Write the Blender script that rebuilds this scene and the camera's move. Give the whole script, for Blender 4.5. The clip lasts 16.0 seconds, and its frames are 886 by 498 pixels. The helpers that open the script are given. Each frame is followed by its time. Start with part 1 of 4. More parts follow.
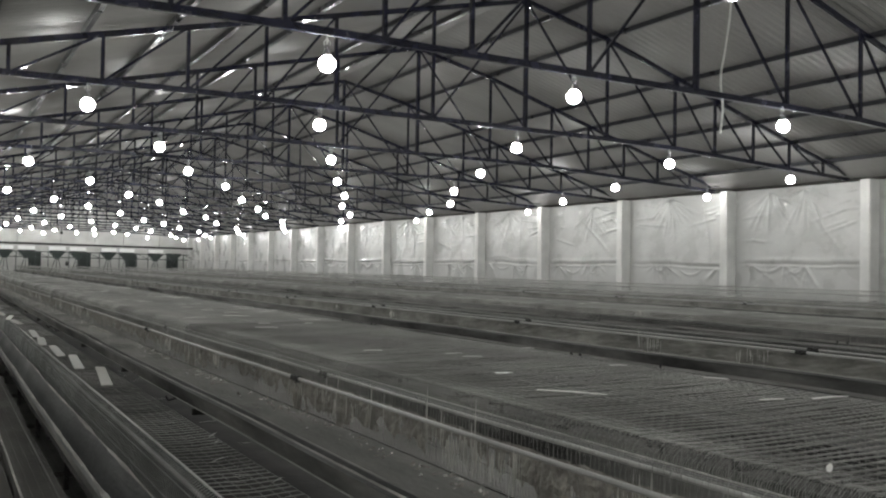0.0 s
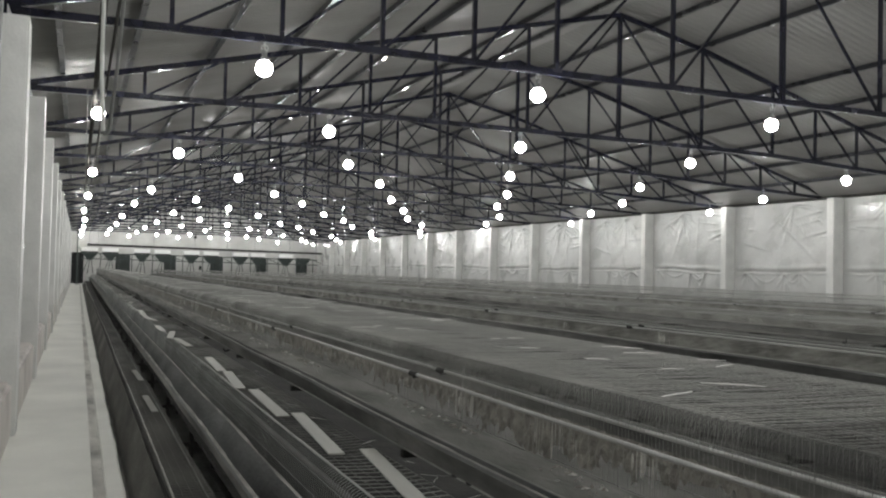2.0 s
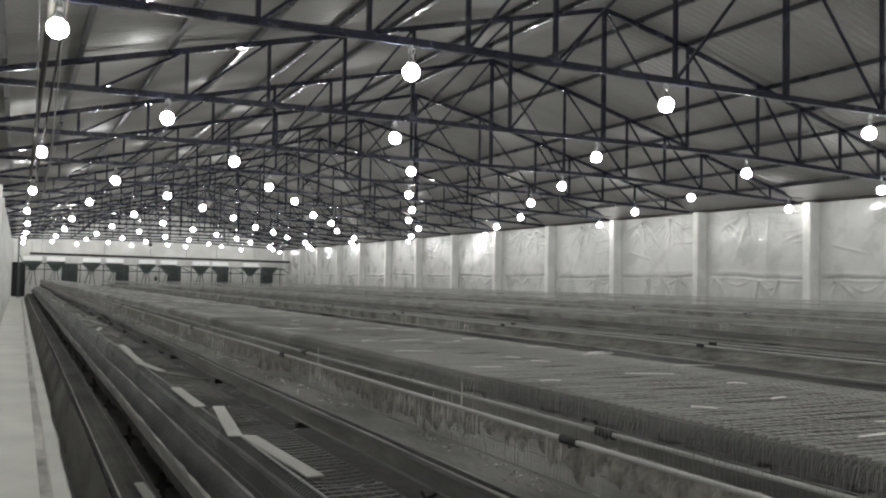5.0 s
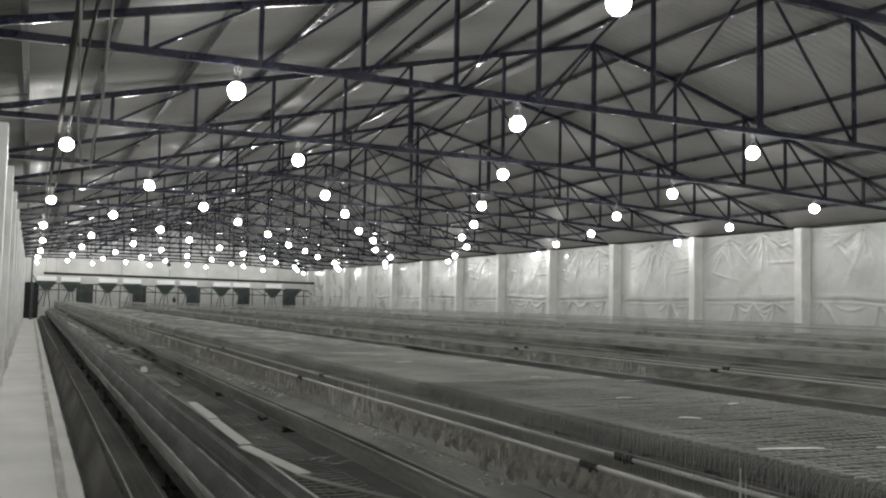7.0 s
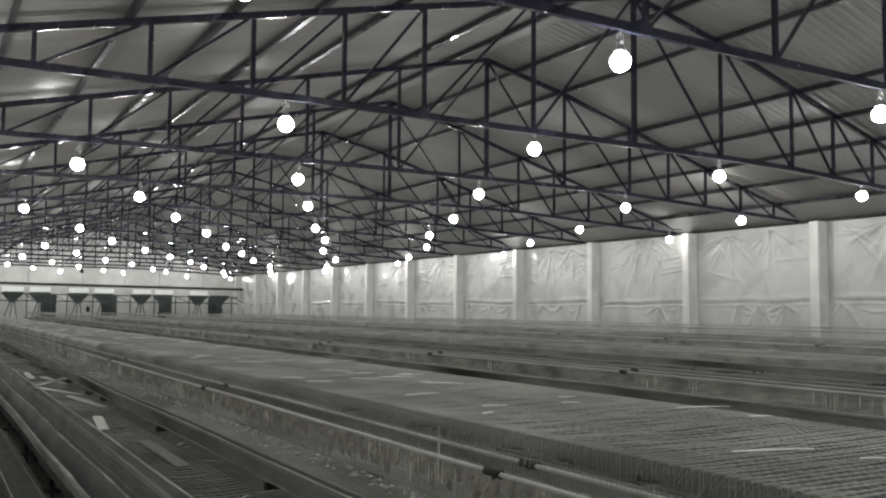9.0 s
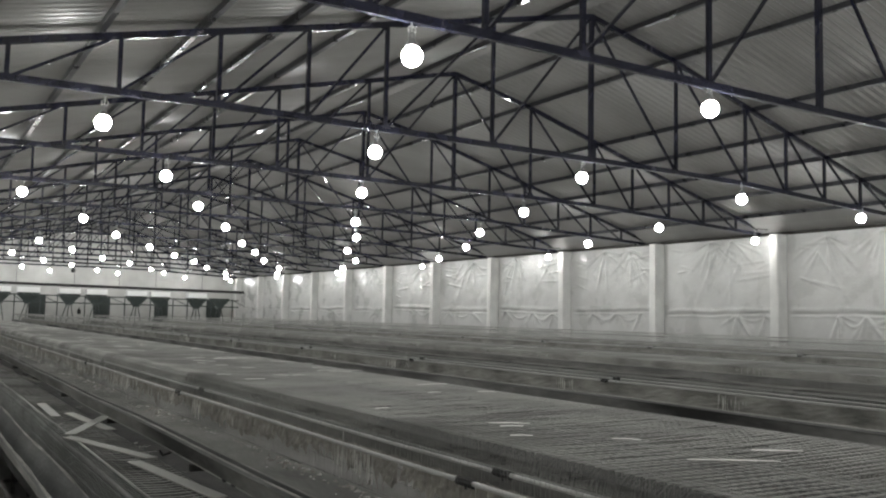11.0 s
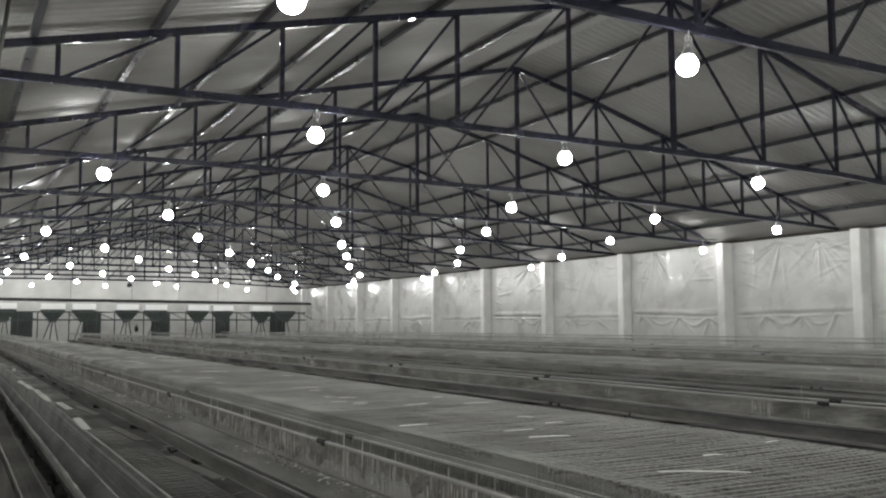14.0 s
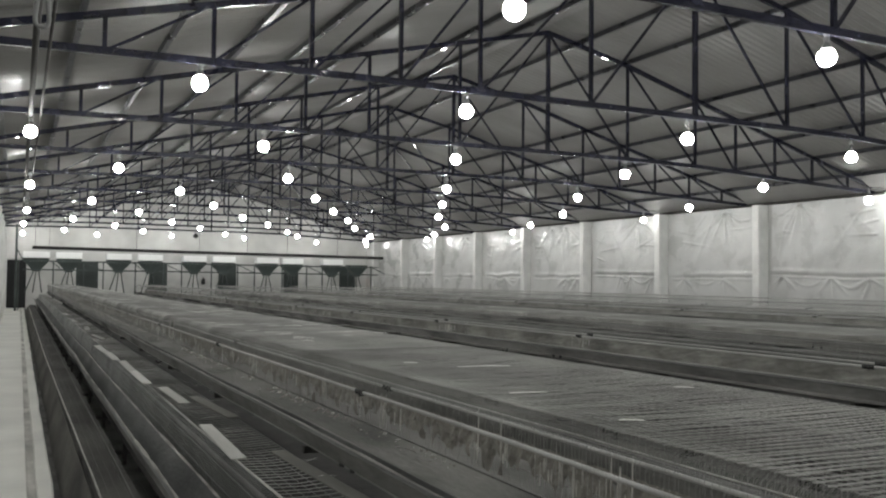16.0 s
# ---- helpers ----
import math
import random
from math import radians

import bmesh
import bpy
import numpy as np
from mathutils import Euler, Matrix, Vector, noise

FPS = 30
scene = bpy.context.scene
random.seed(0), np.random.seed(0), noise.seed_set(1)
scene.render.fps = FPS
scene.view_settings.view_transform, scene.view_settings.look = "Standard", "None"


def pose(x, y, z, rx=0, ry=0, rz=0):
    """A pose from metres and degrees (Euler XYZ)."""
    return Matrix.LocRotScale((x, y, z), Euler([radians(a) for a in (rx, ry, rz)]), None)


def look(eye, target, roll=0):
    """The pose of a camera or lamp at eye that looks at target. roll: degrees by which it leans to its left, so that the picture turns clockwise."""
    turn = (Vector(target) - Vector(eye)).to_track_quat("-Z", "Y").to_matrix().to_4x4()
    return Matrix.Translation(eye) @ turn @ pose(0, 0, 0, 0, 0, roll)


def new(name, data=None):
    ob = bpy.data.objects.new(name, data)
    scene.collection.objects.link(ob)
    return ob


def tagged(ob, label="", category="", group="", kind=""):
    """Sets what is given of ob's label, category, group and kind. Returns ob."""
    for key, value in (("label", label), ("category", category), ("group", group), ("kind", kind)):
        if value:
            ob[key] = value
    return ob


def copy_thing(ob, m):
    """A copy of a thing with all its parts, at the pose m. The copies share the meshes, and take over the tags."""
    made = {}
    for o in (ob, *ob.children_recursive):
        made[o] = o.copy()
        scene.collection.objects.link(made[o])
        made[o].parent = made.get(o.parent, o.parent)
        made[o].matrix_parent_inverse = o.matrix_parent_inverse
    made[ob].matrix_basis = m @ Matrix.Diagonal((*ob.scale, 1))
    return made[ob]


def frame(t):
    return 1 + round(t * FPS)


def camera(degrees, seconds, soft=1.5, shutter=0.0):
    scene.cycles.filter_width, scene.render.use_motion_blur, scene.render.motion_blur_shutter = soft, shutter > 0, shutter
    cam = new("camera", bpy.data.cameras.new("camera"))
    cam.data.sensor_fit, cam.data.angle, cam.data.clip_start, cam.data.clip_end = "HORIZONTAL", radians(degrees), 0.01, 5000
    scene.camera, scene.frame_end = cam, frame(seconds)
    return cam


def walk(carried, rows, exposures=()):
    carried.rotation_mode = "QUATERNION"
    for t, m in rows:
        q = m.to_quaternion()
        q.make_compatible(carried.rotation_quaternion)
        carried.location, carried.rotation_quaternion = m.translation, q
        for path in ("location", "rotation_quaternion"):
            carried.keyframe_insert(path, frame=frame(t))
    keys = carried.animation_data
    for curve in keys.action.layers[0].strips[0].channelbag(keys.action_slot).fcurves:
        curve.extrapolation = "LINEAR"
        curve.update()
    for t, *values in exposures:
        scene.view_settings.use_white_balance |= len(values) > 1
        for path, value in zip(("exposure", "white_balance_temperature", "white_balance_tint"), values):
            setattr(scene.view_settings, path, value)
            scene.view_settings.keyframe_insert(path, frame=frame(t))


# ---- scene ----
cam = camera(54.1, 16.0, soft=2.15)
PATH = [
    (0, (-0.005, -0.562, 1.538), (1.002, 1.166, 1.583), 1.0),
    (0.5, (0.0, 0.182, 1.531), (1.006, 1.91, 1.577), 1.1),
    (1, (-0.048, 0.854, 1.527), (0.796, 2.666, 1.577), 0.2),
    (1.5, (-0.11, 1.518, 1.523), (0.668, 3.36, 1.572), 1.3),
    (2, (-0.082, 2.348, 1.52), (0.692, 4.191, 1.574), 1.4),
    (2.5, (-0.062, 3.084, 1.529), (0.814, 4.881, 1.591), 1.2),
    (3, (-0.098, 3.857, 1.533), (0.864, 5.609, 1.597), 1.9),
    (3.5, (-0.082, 4.632, 1.508), (0.876, 6.386, 1.574), 2.7),
    (4, (-0.106, 5.427, 1.522), (0.84, 7.188, 1.595), 1.2),
    (4.5, (-0.135, 6.15, 1.536), (0.792, 7.92, 1.609), 0.8),
    (5, (-0.118, 6.98, 1.513), (0.759, 8.776, 1.589), 1.0),
    (5.2, (-0.123, 7.239, 1.541), (0.752, 9.036, 1.612), 1.7),
    (7.3, (-0.19, 10.464, 1.517), (0.658, 12.271, 1.645), 1.0),
    (7.5, (-0.159, 10.775, 1.501), (0.685, 12.584, 1.62), 0.9),
    (8, (-0.154, 11.602, 1.491), (0.729, 13.392, 1.614), 0.5),
    (8.2, (-0.15, 11.892, 1.524), (0.787, 13.654, 1.645), 0.3),
    (10.3, (-0.055, 15.083, 1.534), (0.993, 16.78, 1.685), 0.5),
    (10.5, (-0.053, 15.381, 1.538), (0.989, 17.081, 1.691), 0.6),
    (11, (-0.051, 16.182, 1.525), (0.996, 17.878, 1.681), 1.2),
    (11.5, (-0.019, 16.957, 1.529), (1.039, 18.647, 1.685), 1.2),
    (12, (-0.03, 17.752, 1.533), (1.028, 19.442, 1.692), 0.4),
    (12.5, (-0.046, 18.522, 1.552), (1.01, 20.213, 1.711), 0.0),
    (13, (-0.036, 19.278, 1.569), (0.972, 20.996, 1.744), 0.0),
    (13.5, (-0.075, 19.989, 1.555), (0.927, 21.711, 1.732), -0.1),
    (14, (-0.074, 20.815, 1.559), (0.904, 22.551, 1.732), -0.3),
    (14.5, (-0.024, 21.496, 1.54), (0.918, 23.256, 1.665), -0.1),
    (15, (-0.029, 22.288, 1.543), (0.892, 24.06, 1.644), -0.4),
    (15.5, (-0.053, 23.041, 1.548), (0.844, 24.827, 1.62), 0.5),
    (16, (-0.036, 23.817, 1.553), (0.841, 25.613, 1.627), 0.6),
]
walk(cam, [(t, look(eye, target, roll)) for t, eye, target, roll in PATH], exposures=[(0.0, 0.0), (16.0, 0.0)])

# ---- light ----
world = bpy.data.worlds.new("night")
scene.world = world
world.use_nodes = True
world.node_tree.nodes["Background"].inputs[0].default_value = (0.02, 0.025, 0.03, 1)
world.node_tree.nodes["Background"].inputs[1].default_value = 0.02
LAMP = 200.0  # radiance of the lit bulbs

# ---- plan, in metres ----
FLOOR = 0.15
BAY, TRUSS0 = 3.66, 10.88
BAYS = range(-4, 16)
XL, XR = -0.50, 16.18          # inner faces of the posts
WL, WR = -0.74, 16.54          # wall faces
YB, YE = -4.7, 67.2            # back and end walls
RIDGE_X, RIDGE_Z = 8.16, 5.905
ROW_PITCH, ROWS_N = 3.318, 5
CAGE_Y0, MODULE, MODULES = -3.76, 1.83, 36
NODES = [-8.92, -7.5, -6.45, -5.4, -4.35, -3.32, -1.72, 0.0, 1.72, 3.32, 4.35, 5.4, 6.45, 7.5, 8.55]
LAMP_X = [0.08, 1.55, 3.12, 4.63, 6.30, 8.03, 9.77, 11.33, 13.40, 14.65, 16.02]
PURLINS = [0.7, 1.75, 3.6, 4.6, 5.6, 6.65, 7.7, 8.5]


def truss_y(k):
    return TRUSS0 + BAY * k


def top_z(x):
    if x < RIDGE_X:
        return RIDGE_Z - 0.236 * (RIDGE_X - x)
    return RIDGE_Z - 0.2215 * (x - RIDGE_X) - (0.43 * (x - 9.88) / 6.8 if x > 9.88 else 0.0)


def chord_z(x):
    if x > 11.0:
        return 3.81 - 0.25 * (x - 11.0) / 5.4
    if x < 3.0:
        return 3.81 - 0.06 * (3.0 - x) / 3.5
    return 3.81


# ---- materials ----
def material(name, base, rough=0.6, metal=0.0, vary=0.15, scale=6.0, fine=60.0, bump=0.15, coat=0.0, tint=None, stretch=(1, 1, 1), island=False, spec=0.5):
    m = bpy.data.materials.new(name)
    m.use_nodes = True
    nt = m.node_tree
    n, l = nt.nodes, nt.links
    p = n["Principled BSDF"]
    p.inputs["Metallic"].default_value = metal
    p.inputs["Coat Weight"].default_value = coat
    p.inputs["Specular IOR Level"].default_value = spec
    tc = n.new("ShaderNodeTexCoord")
    mp = n.new("ShaderNodeMapping")
    mp.inputs["Scale"].default_value = stretch
    l.new(tc.outputs["Object"], mp.inputs["Vector"])
    big = n.new("ShaderNodeTexNoise")
    big.inputs["Scale"].default_value, big.inputs["Detail"].default_value = scale, 5
    small = n.new("ShaderNodeTexNoise")
    small.inputs["Scale"].default_value, small.inputs["Detail"].default_value = fine, 3
    for t in (big, small):
        l.new(mp.outputs[0], t.inputs["Vector"])
    ramp = n.new("ShaderNodeValToRGB")
    dark = tint or tuple(c * (1 - 2.2 * vary) for c in base)
    ramp.color_ramp.elements[0].position, ramp.color_ramp.elements[1].position = 0.3, 0.7
    ramp.color_ramp.elements[0].color = (*[max(c, 0.0) for c in dark], 1)
    ramp.color_ramp.elements[1].color = (*[min(c * (1 + vary), 0.95) for c in base], 1)
    l.new(big.outputs["Fac"], ramp.inputs["Fac"])
    mix = n.new("ShaderNodeMix")
    mix.data_type, mix.blend_type = "RGBA", "MULTIPLY"
    mix.inputs["Factor"].default_value = min(1.0, vary * 3)
    l.new(ramp.outputs["Color"], mix.inputs["A"])
    l.new(small.outputs["Color"], mix.inputs["B"])
    gain = n.new("ShaderNodeMapRange")
    gain.inputs["To Min"].default_value, gain.inputs["To Max"].default_value = 0.8, 1.2
    l.new(small.outputs["Fac"], gain.inputs["Value"])
    l.new(gain.outputs[0], mix.inputs["B"])
    col = mix.outputs["Result"]
    if island:
        oi = n.new("ShaderNodeObjectInfo")
        g2 = n.new("ShaderNodeMapRange")
        g2.inputs["To Min"].default_value, g2.inputs["To Max"].default_value = 0.82, 1.12
        l.new(oi.outputs["Random"], g2.inputs["Value"])
        m2 = n.new("ShaderNodeMix")
        m2.data_type, m2.blend_type = "RGBA", "MULTIPLY"
        m2.inputs["Factor"].default_value = 1.0
        l.new(col, m2.inputs["A"])
        l.new(g2.outputs[0], m2.inputs["B"])
        col = m2.outputs["Result"]
    l.new(col, p.inputs["Base Color"])
    r = n.new("ShaderNodeMapRange")
    r.inputs["To Min"].default_value, r.inputs["To Max"].default_value = max(rough - 0.12, 0.05), min(rough + 0.12, 1.0)
    l.new(big.outputs["Fac"], r.inputs["Value"])
    l.new(r.outputs[0], p.inputs["Roughness"])
    b = n.new("ShaderNodeBump")
    b.inputs["Strength"].default_value, b.inputs["Distance"].default_value = bump, 0.01
    l.new(small.outputs["Fac"], b.inputs["Height"])
    l.new(b.outputs[0], p.inputs["Normal"])
    return m


M_STEEL = material("dark_painted_steel", (0.018, 0.019, 0.036), 0.24, 0.0, 0.2, 4, 80, 0.1, coat=0.5)
M_CONDUIT = material("dusty_dark_pipe", (0.045, 0.042, 0.038), 0.8, 0.0, 0.15, 4, 60, 0.15, spec=0.2)
M_PURLIN = material("purlin_paint", (0.03, 0.031, 0.036), 0.3, 0.2, 0.2, 4, 80, 0.1, coat=0.3)
M_ROOF = material("roof_sheet", (0.245, 0.240, 0.230), 0.38, 0.0, 0.12, 0.8, 25, 0.15, stretch=(0.4, 1, 1), spec=0.8)
M_SHEET = material("plastic_sheet", (0.55, 0.553, 0.538), 0.29, 0.0, 0.06, 1.5, 9, 0.45, coat=0.28)
M_POST = material("whitewashed_post", (0.72, 0.72, 0.70), 0.55, 0.0, 0.07, 2.5, 40, 0.2)
M_PLASTER = material("painted_wall", (0.58, 0.58, 0.56), 0.7, 0.0, 0.08, 1.2, 35, 0.25)
M_BRICKWALL = material("low_wall", (0.66, 0.62, 0.59), 0.85, 0.0, 0.12, 2.5, 40, 0.4)
M_DIRT = material("gutter_dirt", (0.60, 0.59, 0.55), 0.9, 0.0, 0.25, 4, 40, 0.5, stretch=(1, 0.4, 1))
M_CONCRETE = material("concrete", (0.80, 0.80, 0.755), 0.8, 0.0, 0.06, 1.3, 50, 0.35)
M_FLOOR = material("trodden_floor", (0.215, 0.213, 0.200), 0.95, 0.0, 0.30, 3.5, 45, 0.5, stretch=(1, 0.4, 1))
M_MUCK = material("dry_muck", (0.10, 0.097, 0.088), 0.95, 0.0, 0.35, 2.5, 35, 0.5, stretch=(1, 0.4, 1))
# near-black colour that paints the shade in the gap under the upper cages
M_SHADE = material("damp_manure", (0.05, 0.048, 0.044), 0.8, 0.0, 0.3, 4, 30, 0.6)
M_PIT = material("manure_floor", (0.15, 0.146, 0.137), 0.95, 0.0, 0.25, 3, 30, 0.6)
M_WIRE = material("galvanised_wire", (0.42, 0.43, 0.415), 0.5, 0.4, 0.15, 3, 90, 0.1, island=True)
M_DUSTY = material("dusty_wire", (0.41, 0.41, 0.39), 0.8, 0.1, 0.2, 2.0, 60, 0.3, island=True)
# half the tone of the galvanised wire, for the low panels, a rail and a pipe
M_WIRE_DARK = material("dirty_wire", (0.21, 0.21, 0.20), 0.6, 0.3, 0.2, 3, 90, 0.1, island=True)
M_TROUGH = material("trough_metal", (0.15, 0.152, 0.15), 0.62, 0.15, 0.30, 4.5, 55, 0.5, stretch=(1, 0.3, 1))
M_PIPE = material("water_pipe", (0.58, 0.58, 0.565), 0.35, 0.2, 0.1, 4, 60, 0.1)
M_RUBBER = material("black_rubber", (0.02, 0.02, 0.02), 0.7, 0.0, 0.1, 10, 80, 0.2)
M_DROPPINGS = material("droppings", (0.39, 0.37, 0.335), 0.95, 0.0, 0.2, 22, 90, 0.9, tint=(0.24, 0.226, 0.205), stretch=(1, 1, 0.5))
M_RIM = material("rim_dust", (0.33, 0.325, 0.30), 0.95, 0.0, 0.25, 6, 50, 0.5, stretch=(1, 0.5, 1))
M_DUST = material("dust", (0.70, 0.69, 0.65), 0.95, 0.0, 0.2, 12, 60, 0.3)
M_PLANK_OLD = material("old_board", (0.22, 0.215, 0.195), 0.8, 0.0, 0.15, 5, 60, 0.2, stretch=(1, 0.2, 1), island=True)
M_FEED = material("soiled_trough", (0.25, 0.247, 0.238), 0.85, 0.0, 0.40, 2.5, 40, 0.4, stretch=(1, 0.3, 1))
M_PLANK = material("pale_board", (0.45, 0.45, 0.42), 0.75, 0.0, 0.1, 5, 60, 0.2, stretch=(1, 0.2, 1), island=True)
M_FEATHER = material("feather", (0.8, 0.8, 0.77), 0.9, 0.0, 0.05, 20, 90, 0.1)
M_HOPPER = material("hopper_metal", (0.06, 0.075, 0.07), 0.5, 0.3, 0.15, 3, 40, 0.15)
M_WHITE = material("white_hopper_skirt", (0.93, 0.94, 0.92), 0.5, 0.0, 0.03, 3, 50, 0.1)
M_DOOR = material("dark_green_panel", (0.035, 0.045, 0.042), 0.55, 0.0, 0.15, 2, 40, 0.2)
M_BLACK = material("black_opening", (0.012, 0.012, 0.013), 0.8, 0.0, 0.1, 2, 40, 0.2)
M_CABLE_GREY = material("grey_cable", (0.16, 0.16, 0.155), 0.6, 0.0, 0.1, 8, 60, 0.05)
M_CABLE = material("white_cable", (0.68, 0.69, 0.66), 0.45, 0.0, 0.05, 8, 60, 0.05)
M_BASE = material("lamp_base", (0.22, 0.22, 0.22), 0.35, 0.3, 0.05, 8, 60, 0.05)



def glowing(name, strength):
    m = bpy.data.materials.new(name)
    m.use_nodes = True
    e = m.node_tree.nodes.new("ShaderNodeEmission")
    e.inputs["Color"].default_value = (0.995, 1.0, 0.975, 1)
    e.inputs["Strength"].default_value = strength
    m.node_tree.links.new(e.outputs[0], m.node_tree.nodes["Material Output"].inputs["Surface"])
    return m


M_LAMP = glowing("lit_bulb", LAMP)
M_LAMP_DIM = glowing("dim_bulb", LAMP * 0.3)


# ---- mesh helpers ----
def box(bm, x0, x1, y0, y1, z0, z1):
    v = [bm.verts.new((x, y, z)) for x in (x0, x1) for y in (y0, y1) for z in (z0, z1)]
    for f in ((0, 1, 3, 2), (4, 6, 7, 5), (0, 4, 5, 1), (2, 3, 7, 6), (0, 2, 6, 4), (1, 5, 7, 3)):
        bm.faces.new([v[i] for i in f])


def bar(bm, a, b, w, h=None, sides=4, caps=True):
    """A straight bar from a to b: a rectangle w x h (sides 4), or a round one of diameter w."""
    a, b = Vector(a), Vector(b)
    d = (b - a).normalized()
    up = Vector((0, 0, 1)) if abs(d.z) < 0.95 else Vector((0, 1, 0))
    s = d.cross(up).normalized()
    u = s.cross(d)
    h = h or w
    rings = []
    for p in (a, b):
        if sides == 4:
            ring = [p + s * (w / 2 * i) + u * (h / 2 * j) for i, j in ((-1, -1), (1, -1), (1, 1), (-1, 1))]
        else:
            ring = [p + (s * math.cos(2 * math.pi * k / sides) + u * math.sin(2 * math.pi * k / sides)) * w / 2 for k in range(sides)]
        rings.append([bm.verts.new(q) for q in ring])
    n = len(rings[0])
    for k in range(n):
        bm.faces.new([rings[0][k], rings[0][(k + 1) % n], rings[1][(k + 1) % n], rings[1][k]])
    if caps:
        bm.faces.new(rings[0][::-1])
        bm.faces.new(rings[1])


def strip(bm, profile, y0, y1, n=1, wobble=0.0):
    """A folded strip along y with the section profile [(x, z), ...]."""
    rows = []
    for k in range(n + 1):
        y = y0 + (y1 - y0) * k / n
        dx = wobble * noise.noise((0.0, y * 0.6, 3.1)) if wobble else 0.0
        dz = wobble * noise.noise((7.0, y * 0.5, 1.3)) if wobble else 0.0
        rows.append([bm.verts.new((x + dx, y, z + dz)) for x, z in profile])
    for r, q in zip(rows, rows[1:]):
        for i in range(len(profile) - 1):
            bm.faces.new([r[i], r[i + 1], q[i + 1], q[i]])


def mesh_of(name, bm, mat, smooth=False):
    me = bpy.data.meshes.new(name)
    bmesh.ops.recalc_face_normals(bm, faces=bm.faces)
    bm.to_mesh(me)
    bm.free()
    me.materials.append(mat)
    if smooth:
        for p in me.polygons:
            p.use_smooth = True
    return me


def thing(name, label, category, group="", kind=""):
    return tagged(new(name), label, category, group, kind)


def part(name, bm, mat, parent=None, label="", smooth=False):
    ob = new(name, mesh_of(name, bm, mat, smooth))
    if parent is not None:
        ob.parent = parent
    return tagged(ob, label) if label else ob


def placed(name, me, parent, loc=(0, 0, 0)):
    ob = new(name, me)
    ob.parent = parent
    ob.location = loc
    return ob


# ---- floor and walls ----
def kerb_x(y):
    return max(0.200, min(0.226, 0.226 - 0.0009 * (y - 5)))


bm = bmesh.new()
box(bm, WL - 0.3, 0.045, YB - 0.2, YE + 0.2, FLOOR - 0.25, FLOOR)
tagged(part("floor", bm, M_CONCRETE), "pale trowelled concrete walkway with worn patches", "floor", kind="structure")
for nm, mat, lab in (("gutter", M_DIRT, "shallow dirty groove beside the walkway kerb"), ("kerb", M_CONCRETE, "low concrete kerb with a worn edge")):
    bm = bmesh.new()
    prev = None
    for i in range(721):
        y = YB + (YE - YB) * i / 720
        inner = 0.104 + 0.4 * (kerb_x(y) - 0.2) + 0.010 * noise.noise((y * 0.8, 2.0, 0.0)) + 0.003 * noise.noise((y * 6, 2.0, 5.0))
        outer = kerb_x(y) + 0.014 * noise.noise((y * 0.9, 7.0, 1.0)) + 0.005 * noise.noise((y * 5.0, 3.0, 1.0))
        h = 0.006 * noise.noise((y * 0.7, 1.0, 9.0))
        if nm == "kerb":
            sec = ((inner, FLOOR - 0.2), (inner, FLOOR + 0.004 + h), (inner + 0.008, FLOOR + 0.014 + h), (outer - 0.012, FLOOR + 0.014 + h), (outer, FLOOR + 0.002 + h), (outer + 0.004, FLOOR - 0.2))
        else:
            sec = ((0.045, FLOOR - 0.004), (0.06, FLOOR - 0.012), (inner + 0.002, FLOOR - 0.012 + 0.5 * h))
        line = [bm.verts.new((x, y, z)) for x, z in sec]
        if prev:
            for p in range(len(sec) - 1):
                bm.faces.new([prev[p], prev[p + 1], line[p + 1], line[p]])
        prev = line
    tagged(part(nm, bm, mat), lab, nm, kind="structure")
bm = bmesh.new()
box(bm, 0.13, WR + 0.3, YB - 0.2, YE + 0.2, FLOOR - 0.3, FLOOR - 0.05)
tagged(part("ground", bm, M_PIT), "dark soiled floor under the cages", "floor", kind="structure")
bm = bmesh.new()
box(bm, WL - 0.02, -0.53, YB, YE, FLOOR - 0.1, 0.58)
bmesh.ops.bevel(bm, geom=[e for e in bm.edges if abs(e.verts[0].co.y - e.verts[1].co.y) > 1], offset=0.03, segments=3, affect="EDGES")
tagged(part("plinth", bm, M_BRICKWALL), "low rough plastered plinth between the wall posts", "wall", kind="structure")


def post(name, x0, x1, y, z1, w):
    bm = bmesh.new()
    box(bm, x0, x1, y - w, y, FLOOR - 0.2, z1)
    bmesh.ops.bevel(bm, geom=[e for e in bm.edges if abs(e.verts[0].co.z - e.verts[1].co.z) > 1], offset=0.015, segments=2, affect="EDGES")
    return tagged(part(name, bm, M_POST), "whitewashed square concrete wall post", "post", "wall posts", "structure")


for k in BAYS:
    post("post", XL - 0.3, XL, truss_y(k) - 0.56, 3.48, 0.36)
    post("post", XR, XR + 0.34, truss_y(k) - 0.475, 3.50, 0.23)

for nm, x0, x1 in (("wall_left", WL - 0.25, WL - 0.03), ("wall_right", WR + 0.03, WR + 0.25)):
    bm = bmesh.new()
    box(bm, x0, x1, YB - 0.2, YE + 0.2, FLOOR - 0.3, 1.70)
    tagged(part(nm, bm, M_BRICKWALL), "low plastered brick side wall", "wall", kind="structure")
    bm = bmesh.new()
    box(bm, x0 + 0.05, x1 - 0.05, YB - 0.2, YE + 0.2, 1.70, 3.56 if x0 > 0 else 3.9)
    tagged(part("backing", bm, M_PLASTER), "pale outer curtain behind the plastic sheeting", "wall", kind="structure")


